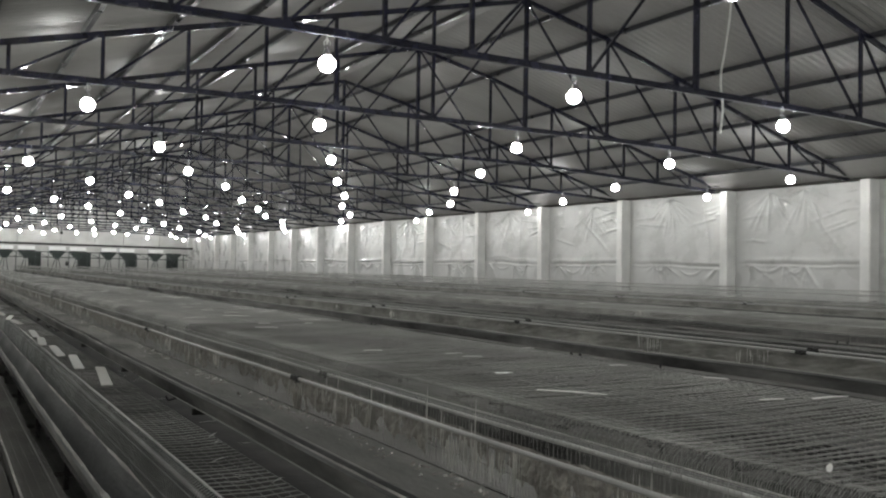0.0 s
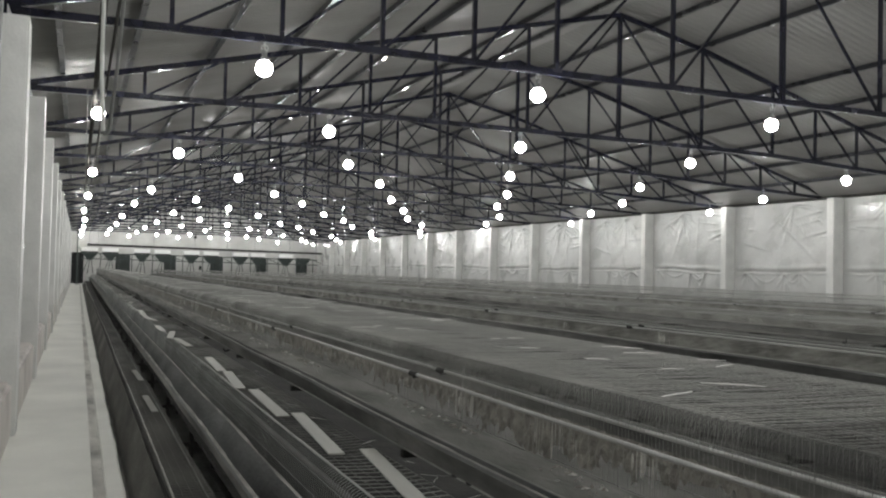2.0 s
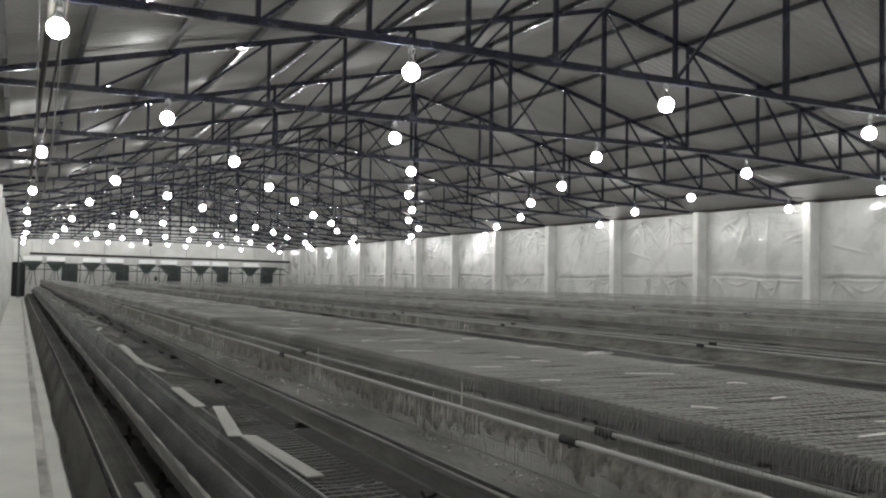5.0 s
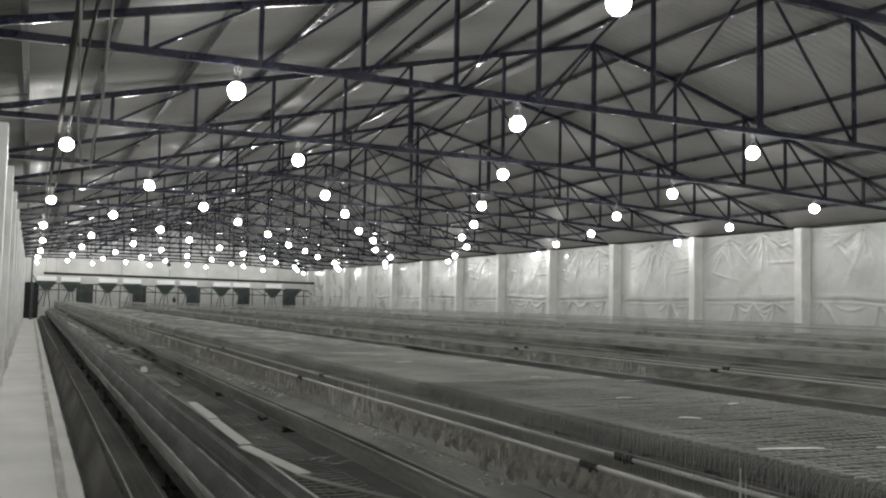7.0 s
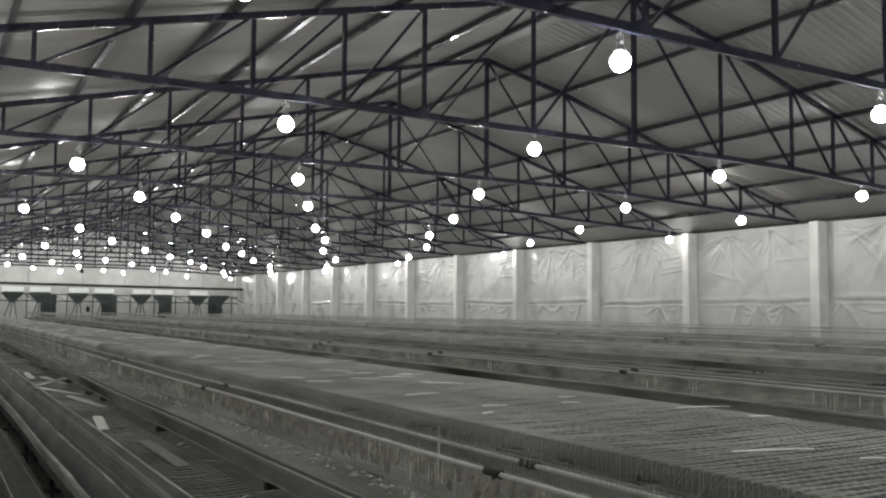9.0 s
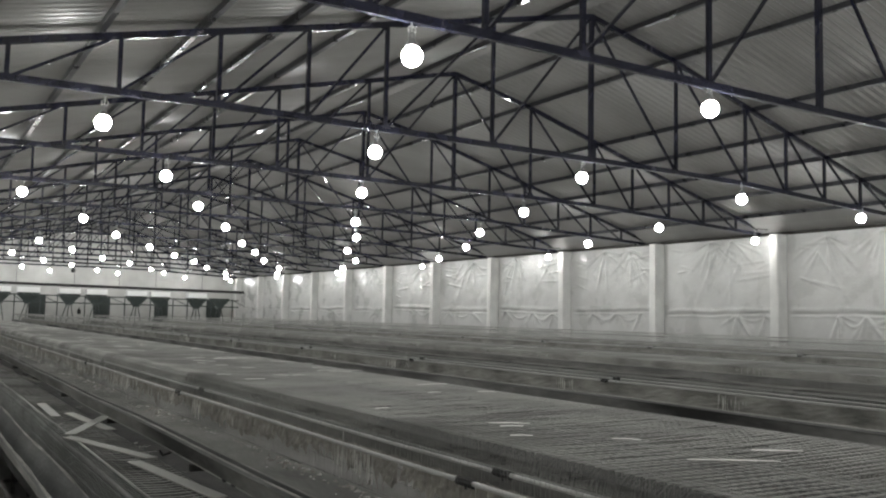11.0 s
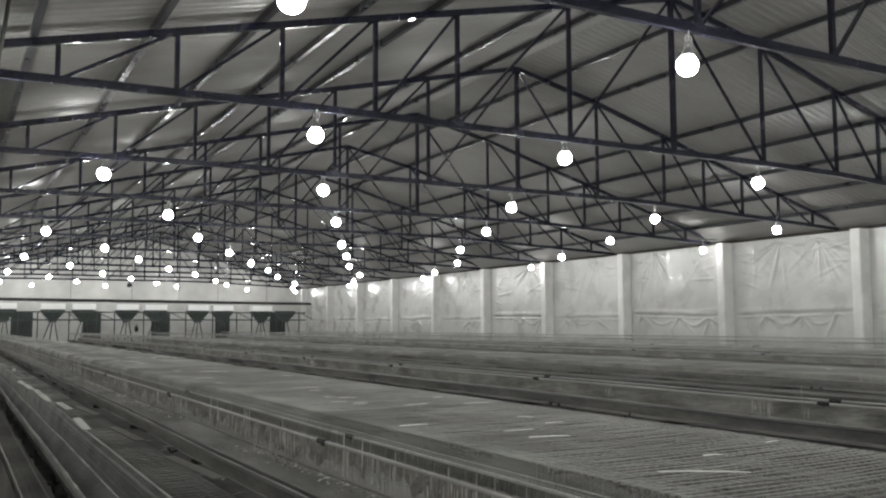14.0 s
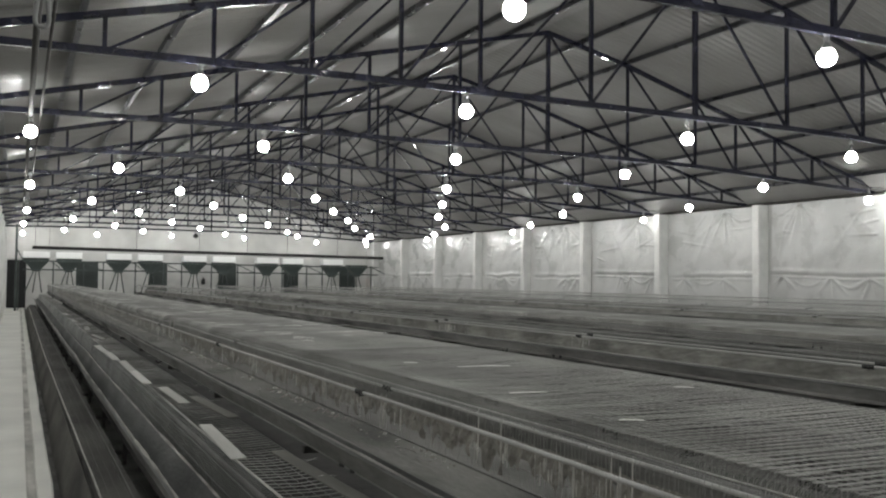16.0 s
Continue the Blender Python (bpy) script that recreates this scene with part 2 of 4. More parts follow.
def crease(Y, Z, y, z, angle, length, width, spread, height):
    """A raised fold that runs from (y, z) at an angle from straight down, widens on its way and dies out."""
    ca, sa = math.cos(angle), math.sin(angle)
    along = (Y - y) * sa - (Z - z) * ca
    across = (Y - y) * ca + (Z - z) * sa
    w = width + spread * np.clip(along, 0, length)
    rise = np.clip(along / 0.05, 0, 1) * np.clip(1 - along / length, 0, 1) ** 0.7
    return height * rise * np.exp(-(across / w) ** 2)


def swag(Y, Z, y, z, half, depth, width, height):
    """A hanging fold like a smile below the line z."""
    u = np.clip((Y - y) / half, -1, 1)
    return height * (1 - u * u) * np.exp(-((Z - z + depth * (1 - u * u)) / width) ** 2)


def sheet(side, k):
    """One bay of plastic sheeting: taut between its nails, with fans of folds under them and a tuck over the low wall."""
    if side > 0:
        y0, y1 = truss_y(k) - 0.475, truss_y(k + 1) - 0.475 - 0.23
    else:
        y0, y1 = truss_y(k) - 0.56, truss_y(k + 1) - 0.56 - 0.36
    zt, z0 = (3.50, FLOOR) if side > 0 else (3.66, 0.56)
    fine = side > 0 and -2 <= k <= 9
    ny, nz = (140, 125) if fine else (70, 64) if side > 0 else (46, 46)
    rng = random.Random(17 * k + (5 if side > 0 else 900))
    ys = np.linspace(y0, y1, ny + 1)
    zs = np.concatenate([np.linspace(z0, 1.0, 5)[:-1], np.linspace(1.0, zt, nz + 1)]) if side > 0 else np.linspace(z0, zt, nz + 1)
    Y, Z = np.meshgrid(ys, zs)
    U = (Y - y0) / (y1 - y0)
    tilt, drop = rng.uniform(-0.05, 0.05), rng.uniform(-0.03, 0.04)
    wave = np.array([0.05 * noise.noise((y * 0.9, k, 5)) + 0.015 * noise.noise((y * 3.1, k, 8)) for y in ys])[None, :]
    fold = 1.755 + tilt * (2 * U - 1) + drop + wave
    D = np.array([[0.022 * noise.noise((y * 0.8, z * 0.9, 3.7 * k + side)) + 0.010 * noise.noise((y * 2.6 + z, z * 2.4, 3.7 * k + 9)) for y in ys] for z in zs])
    # fans of pleats under the nails
    for _ in range(rng.choice((1, 1, 2))):
        py, pz, lean = rng.uniform(y0 + 0.9, y1 - 0.9), zt - rng.uniform(0.02, 0.10), rng.uniform(-0.15, 0.15)
        n = rng.randint(15, 22)
        for i in range(n):
            a = lean + math.radians(-74 + 148 * (i + rng.uniform(-0.3, 0.3)) / (n - 1))
            D += crease(Y, Z, py, pz, a, rng.uniform(0.30, 1.2), 0.013, 0.036, rng.uniform(0.016, 0.038))
    # short level wrinkles beside the posts and one long slant fold
    for _ in range(rng.randint(7, 12)):
        left = rng.random() < 0.6
        py, pz = (y0 + rng.uniform(0.05, 0.5), zt - rng.uniform(0.1, 0.9)) if left else (y1 - rng.uniform(0.05, 0.6), zt - rng.uniform(0.1, 1.2))
        D += crease(Y, Z, py, pz, math.radians(rng.uniform(70, 98)) * (1 if left else -1), rng.uniform(0.3, 1.1), 0.020, 0.016, rng.uniform(0.010, 0.024))
    for _ in range(4):
        D += crease(Y, Z, rng.uniform(y0 + 0.2, y1 - 0.2), zt - rng.uniform(0.0, 0.5), math.radians(rng.uniform(-60, 60)), rng.uniform(0.9, 1.9), 0.022, 0.024, rng.uniform(0.008, 0.020))
    # the belly over the low wall, the tuck, and the folds that hang from it
    D += (0.030 + 0.014 * np.sin(2.1 * Y + k)) * np.exp(-((Z - fold - 0.085) / 0.055) ** 2)
    D -= 0.026 * np.exp(-((Z - fold) / 0.020) ** 2)
    D += 0.012 * np.exp(-((Z - fold + 0.055) / 0.022) ** 2)
    pins = sorted(rng.uniform(y0 + 0.3, y1 - 0.3) for _ in range(3))
    for py in pins:
        pz = float(np.interp(py, ys, fold[-1])) - 0.03
        for i in range(rng.randint(5, 8)):
            D += crease(Y, Z, py, pz, math.radians(rng.uniform(-72, 72)), rng.uniform(0.25, 0.85), 0.020, 0.040, rng.uniform(0.015, 0.038))
    for pa, pb in zip(pins, pins[1:]):
        if 0.35 < pb - pa:
            D += swag(Y, Z, 0.5 * (pa + pb), 1.70 + drop, 0.45 * min(1.0, pb - pa), rng.uniform(0.10, 0.24), 0.026, rng.uniform(0.014, 0.026))
    edge = np.minimum(1, np.minimum(8 * U, 8 * (1 - U)))
    X = (WR - 0.05 - D * edge) if side > 0 else (WL + 0.05 + D * edge)
    m, n = Y.shape
    me = bpy.data.meshes.new("plastic_sheet")
    at = np.arange(m * n).reshape(m, n)
    quads = np.stack([at[:-1, :-1], at[:-1, 1:], at[1:, 1:], at[1:, :-1]], -1).reshape(-1, 4)
    me.from_pydata(np.stack([X, Y, Z], -1).reshape(-1, 3).tolist(), [], quads.tolist())
    me.materials.append(M_SHEET)
    me.polygons.foreach_set("use_smooth", [True] * len(me.polygons))
    return tagged(new("plastic_sheet", me), "wrinkled grey plastic sheeting nailed across a wall bay", "plastic sheet", "wall sheets", "structure")


for k in range(-4, 15):
    sheet(1, k)
    sheet(-1, k)

for nm, y0, y1 in (("wall_end", YE, YE + 0.25), ("wall_back", YB - 0.25, YB)):
    bm = bmesh.new()
    v = [(WL - 0.3, FLOOR - 0.3), (WR + 0.3, FLOOR - 0.3), (WR + 0.3, 4.0), (RIDGE_X, 6.05), (WL - 0.3, 4.0)]
    a = [bm.verts.new((x, y0, z)) for x, z in v]
    b = [bm.verts.new((x, y1, z)) for x, z in v]
    bm.faces.new(a)
    bm.faces.new(b[::-1])
    for i in range(5):
        bm.faces.new([a[i], b[i], b[(i + 1) % 5], a[(i + 1) % 5]])
    tagged(part(nm, bm, M_PLASTER), "pale painted gable wall", "wall", kind="structure")

# ---- roof of corrugated sheets ----
bm = bmesh.new()
PITCH_C = 0.146
count = int((YE + 0.4 - YB) / PITCH_C * 6)
prev = None
for i in range(count + 1):
    y = YB - 0.2 + i * PITCH_C / 6
    c = 0.029 * math.cos(2 * math.pi * i / 6)
    line = []
    for x in (WL - 0.45, RIDGE_X, 9.88, WR + 0.45):
        line.append(bm.verts.new((x, y, top_z(x) + 0.149 + c)))
    if prev:
        for j in range(3):
            bm.faces.new([prev[j], line[j], line[j + 1], prev[j + 1]])
    prev = line
tagged(part("ceiling", bm, M_ROOF, smooth=False), "grey corrugated roof sheets seen from below", "ceiling", kind="structure")


# ---- trusses ----
def make_truss():
    t = thing("roof_truss", "dark painted steel roof truss with diagonal webs", "roof truss", "roof trusses", "structure")
    xs = [RIDGE_X + d for d in NODES]
    bm = bmesh.new()
    for a, b in zip(xs, xs[1:]):
        bar(bm, (a, 0, chord_z(a)), (b, 0, chord_z(b)), 0.05, 0.075)
    part("bottom_chord", bm, M_STEEL, t)
    for pts in ((xs[0], RIDGE_X), (RIDGE_X, 9.88, xs[-1])):
        bm = bmesh.new()
        for a, b in zip(pts, pts[1:]):
            bar(bm, (a, 0, top_z(a)), (b, 0, top_z(b)), 0.05, 0.075)
        part("top_chord", bm, M_STEEL, t)
    for x in xs[1:-1]:
        bm = bmesh.new()
        bar(bm, (x, 0, chord_z(x)), (x, 0, top_z(x)), 0.045 if x != RIDGE_X else 0.06)
        part("vertical_web", bm, M_STEEL, t)
    for i in range(1, len(xs) - 1):
        if i == 7:
            continue
        j = i + 1 if i < 7 else i - 1
        bm = bmesh.new()
        bar(bm, (xs[i], 0.004, chord_z(xs[i])), (xs[j], 0.004, top_z(xs[j])), 0.032)
        part("diagonal_web", bm, M_STEEL, t)
    return t


first = make_truss()
first.location = (0, truss_y(-4), 0)
for k in list(BAYS)[1:]:
    copy_thing(first, pose(0, truss_y(k), 0))

for d in [-q for q in PURLINS] + PURLINS:
    x = RIDGE_X + d
    bm = bmesh.new()
    bar(bm, (x, YB, top_z(x) + 0.078), (x, YE, top_z(x) + 0.078), 0.06, 0.08)
    tagged(part("purlin", bm, M_PURLIN), "dark painted steel purlin under the roof sheets", "purlin", "purlins", "structure")
for x, z in ((WR - 0.05, 3.535),):
    bm = bmesh.new()
    bar(bm, (x, YB, z), (x, YE, z), 0.07, 0.06)
    tagged(part("eave_beam", bm, M_CONDUIT), "dark steel eave beam on the wall posts", "beam", "eave beams", "structure")
bm = bmesh.new()
strip(bm, [(WR - 0.02, 3.566), (16.2, 3.73), (15.90, top_z(15.90) + 0.115), (15.90, top_z(15.90) + 0.121), (16.2, 3.736), (WR - 0.02, 3.572)], YB, YE, 60, 0.006)
tagged(part("eave_lining", bm, M_ROOF), "grey sheet lining that closes the eave", "roof lining", kind="structure")
for x, z, d in ((0.05, 3.70, 0.06), (0.17, 3.72, 0.03)):
    bm = bmesh.new()
    bar(bm, (x, YB, z), (x, YE, z), d, sides=8)
    tagged(part("conduit", bm, M_CONDUIT, smooth=True), "dark pipe hung under the truss chords", "pipe", "overhead pipes")


# ---- lamps ----
def make_lamp(arm=False, glass=M_LAMP):
    t = thing("hanging_bulb", "dim white globe bulb on a wall arm" if arm else "lit white globe bulb in a grey holder", "light bulb", "hanging bulbs")
    bm = bmesh.new()
    rings, r = 12, 0.081
    cols = 16
    prev = None
    tip = bm.verts.new((0, 0, -r))
    for i in range(1, rings + 1):
        a = math.radians(146) * i / rings
        ring = [bm.verts.new((r * math.sin(a) * math.cos(2 * math.pi * c / cols), r * math.sin(a) * math.sin(2 * math.pi * c / cols), -r * math.cos(a))) for c in range(cols)]
        for c in range(cols):
            if prev:
                bm.faces.new([prev[c], prev[(c + 1) % cols], ring[(c + 1) % cols], ring[c]])
            else:
                bm.faces.new([tip, ring[(c + 1) % cols], ring[c]])
        prev = ring
    part("bulb", bm, glass, t, smooth=True)
    bm = bmesh.new()
    prev = None
    for rad, z in ((0.044, 0.070), (0.050, 0.080), (0.042, 0.100), (0.028, 0.12), (0.024, 0.15), (0.028, 0.152), (0.028, 0.18), (0.012, 0.19)):
        ring = [bm.verts.new((rad * math.cos(2 * math.pi * c / cols), rad * math.sin(2 * math.pi * c / cols), z)) for c in range(cols)]
        if prev:
            for c in range(cols):
                bm.faces.new([prev[c], prev[(c + 1) % cols], ring[(c + 1) % cols], ring[c]])
        else:
            bm.faces.new(ring[::-1])
        prev = ring
    bm.faces.new(prev)
    part("holder", bm, M_BASE, t, "grey lamp body and holder", smooth=True)
    bm = bmesh.new()
    bar(bm, (0, 0, 0.185), (0, 0, 0.27), 0.012, sides=6)
    part("cable", bm, M_CABLE, t, "short white flex")
    if not arm:
        bm = bmesh.new()
        ring = [(0.034 * math.cos(2 * math.pi * c / 12), 0.0, 0.205 + 0.030 * math.sin(2 * math.pi * c / 12)) for c in range(13)]
        for a, b in zip(ring, ring[1:]):
            bar(bm, a, b, 0.009, sides=5)
        part("hook", bm, M_CABLE, t, "curled white hanging hook")
    if arm:
        bm = bmesh.new()
        bar(bm, (-0.02, 0, 0.275), (0.56, 0, 0.275), 0.02, sides=6)
        part("arm", bm, M_STEEL, t, "thin dark wall arm")
    return t


HUNG = {}  # where a bulb hangs out of its line: bay and line, then x and z
for bay, lines in (
    (-1, {2: (3.21, 3.50), 4: (6.25, 3.53), 6: (9.77, 3.53)}),
    (0, {1: (1.55, 3.49), 3: (4.61, 3.535), 5: (8.01, 3.50), 7: (11.33, 3.488), 9: (14.64, 3.432)}),
    (1, {0: (0.10, 3.49), 2: (3.205, 3.52), 4: (6.343, 3.54), 6: (9.68, 3.524), 8: (13.334, 3.455)}),
    (2, {1: (1.489, 3.50), 3: (4.591, 3.528), 5: (8.044, 3.529), 7: (11.237, 3.496)}),
    (3, {0: (0.14, 3.435), 2: (3.141, 3.51), 4: (6.449, 3.579), 6: (9.833, 3.524), 8: (13.306, 3.495)}),
    (4, {1: (1.572, 3.443), 3: (4.704, 3.504), 5: (8.035, 3.538), 7: (11.345, 3.52), 9: (14.628, 3.471)}),
    (5, {2: (3.121, 3.514), 4: (6.355, 3.571), 6: (9.74, 3.519), 8: (13.287, 3.48)}),
    (6, {1: (1.58, 3.553), 3: (4.66, 3.559), 5: (8.026, 3.507), 7: (11.261, 3.498), 9: (14.519, 3.441)}),
    (7, {0: (0.055, 3.473), 2: (3.182, 3.523), 4: (6.365, 3.555), 6: (9.851, 3.542), 8: (13.271, 3.491)}),
):
    for line, place in lines.items():
        HUNG[bay, line] = place
lamp, wall_lamp = make_lamp(), make_lamp(True, M_LAMP_DIM)
started = set()
for k in range(-3, 16):
    for c, x in enumerate(LAMP_X):
        if (c + k) % 2 == 0:
            continue
        rng = random.Random(100 * k + c)
        if c == 10:
            m = pose(15.95, truss_y(k) - 0.29, 3.35 + rng.uniform(-0.02, 0.02))
        else:
            m = pose(x + rng.uniform(-0.05, 0.05), truss_y(k) + rng.uniform(-0.04, 0.04), chord_z(x) - 0.295 + (0.05 if x > 12 else 0.0) + rng.uniform(-0.03, 0.02), rng.uniform(-3, 3), rng.uniform(-3, 3), 0)
        if (k, c) in HUNG:
            m.translation.x, m.translation.z = HUNG[k, c]
        source = wall_lamp if c == 10 else lamp
        if source.name in started:
            copy_thing(source, m)
        else:
            source.matrix_basis = m
            started.add(source.name)


# ---- cage rows ----
def cross_wire(bm, x0, x1, y, z, w, h, seed, rough):
    """One cross wire that sags and bends a little; a rough one is caked with dust and thins out at its ends."""
    steps = 10 if rough else 2
    prev = None
    for q in range(steps + 1):
        u = q / steps
        c = (x0 + (x1 - x0) * u, y + (0.007 if rough else 0.005) * noise.noise((u * 2.5, seed * 3.7, 1.0)), z - (0.004 + 0.005 * noise.noise((u * 3.0, seed * 2.3, 4.0))) * math.sin(math.pi * u))
        g = w * ((1 + 0.75 * noise.noise((u * 5.0, seed * 5.1, 8.0))) * min(1.0, 0.32 + 1.5 * u) if rough else 1.0)
        ring = [bm.verts.new((c[0], c[1] + a * g / 2, c[2] + e * h / 2)) for a, e in ((-1, -1), (1, -1), (1, 1), (-1, 1))]
        if prev:
            for k in range(4):
                bm.faces.new([prev[k], prev[(k + 1) % 4], ring[(k + 1) % 4], ring[k]])
        prev = ring


def wires_long(bm, x0, x1, z, dx, w):
    k = max(1, round((x1 - x0) / dx))
    for i in range(k + 1):
        x = x0 + (x1 - x0) * i / k
        bar(bm, (x, 0, z), (x, MODULE, z), w, sides=3, caps=False)


def wires_top(x0, x1, z, dx, dy, w, thin=0.4, rough=False):
    """A wire grid: cross wires and thin lengthwise ones."""
    bm = bmesh.new()
    h = w / (1.5 if rough else 1.0)
    for i in range(round(MODULE / dy)):
        cross_wire(bm, x0, x1, (i + 0.5) * dy, z, w, h, i, rough)
    wires_long(bm, x0, x1, z + h * 0.6, dx, w * thin)
    return bm


def wires_front(pts, dy, w, rails):
    bm = bmesh.new()
    n = round(MODULE / dy)
    for i in range(n):
        y = (i + 0.5) * dy
        for a, b in zip(pts, pts[1:]):
            bar(bm, (a[0], y, a[1]), (b[0], y, b[1]), w, caps=False)
    for x, z in rails:
        bar(bm, (x - w, 0, z), (x - w, MODULE, z), w, caps=False)
    return bm


TOP, XC = 1.262, 1.415           # wire tops of the upper cages, middle of a row
MID_TOP, LOW_TOP, BOARD_Z = 0.853, 0.440, 0.857
NEAR_X, FAR_X = 1.035, 2 * XC - 1.035


def wires_fine():
    """The front of an upper cage, bent over into its top: a fine dusty net of upright wires tied by a few lengthwise ones."""
    bm = bmesh.new()
    rng = random.Random(23)
    pts = ((1.040, 0.965), (1.012, 1.10), (1.000, 1.20), (1.010, 1.245), (NEAR_X, TOP))
    for i in range(420):
        y = (i + 0.5) * MODULE / 420 + rng.uniform(-0.001, 0.001)
        run = pts + ((NEAR_X + 0.10 * rng.random(), TOP - 0.004),)
        if i % 3:
            run = ((1.002, rng.uniform(1.200, 1.235)),) + run[3:]
        for a, b in zip(run, run[1:]):
            bar(bm, (a[0], y, a[1]), (b[0], y, b[1]), 0.0009 if i % 3 else 0.0004, sides=3, caps=False)
    for x, z in ((1.006, 1.15), (1.005, 1.225)):
        bar(bm, (x, 0, z), (x, MODULE, z), 0.0005, sides=3, caps=False)
    return bm


def net_top():
    """A fine dusty net between the stouter wires of a top."""
    bm = bmesh.new()
    for i in range(72):
        y = (i + 0.5) * MODULE / 72
        bar(bm, (NEAR_X, y, TOP - 0.005), (FAR_X, y, TOP - 0.005), 0.0006, sides=3, caps=False)
    return bm


def wires_middle():
    """The wire wall between the two back-to-back upper cages, with thin dusty uprights."""
    bm = bmesh.new()
    rng = random.Random(31)
    n = 200
    for i in range(n):
        y = (i + 0.5) * MODULE / n + rng.uniform(-0.003, 0.003)
        bar(bm, (XC, y, 0.895), (XC + rng.uniform(-0.004, 0.004), y + rng.uniform(-0.004, 0.004), 1.04 if i % 2 else TOP), 0.0009 + 0.0012 * rng.random() ** 4, sides=3, caps=False)
    for z in (0.90, 0.96, 1.03, 1.10, 1.18):
        bar(bm, (XC, 0, z), (XC, MODULE, z), 0.0022, caps=False)
    return bm


def crust(y0, y1, full, rough):
    """Droppings and dust caked on the wire wall between the cages, with a lower edge as ragged as rough says."""
    bm = bmesh.new()
    nz, ny = 9, 4400 if rough > 0.5 else 900
    pts = {}
    for i in range(ny):
        y = y0 + (y1 - y0) * i / ny
        patch = 0.45 * noise.noise((y * 0.9, 2.0, 5.0)) + 0.25 * noise.noise((y * 4.3, 7.0, 1.0))
        streak = 0.5 * noise.noise((y * 46.0, 1.0, 3.0)) + 0.2 * noise.noise((y * 21.0, 4.0, 6.0))
        for j in range(nz):
            z = 1.050 - 0.019 * j
            if rough * (patch + streak) + 0.5 * rough * noise.noise((y * 11.0, z * 16.0, 7.0)) + full - 0.15 * j > 0:
                pts[i, j] = (XC - 0.012 + rough * 0.012 * noise.noise((y * 31, z * 17, 3.0)) + 0.008 * noise.noise((y * 77, z * 30, 6.0)), y, z + 0.006 * noise.noise((y * 19, z * 23, 8.0)))
    vs = {k: bm.verts.new(p) for k, p in pts.items()}
    for i, j in vs:
        q = [vs[k] for k in ((i, j), (i, j + 1), (i + 1, j + 1), (i + 1, j)) if k in vs]
        if len(q) > 2:
            bm.faces.new(q)
    bmesh.ops.delete(bm, geom=[v for v in bm.verts if not v.link_faces], context="VERTS")
    return bm


def low_shift(y):
    return 0.030 - 0.040 * max(0.0, min(1.0, (y - 29) / 8))


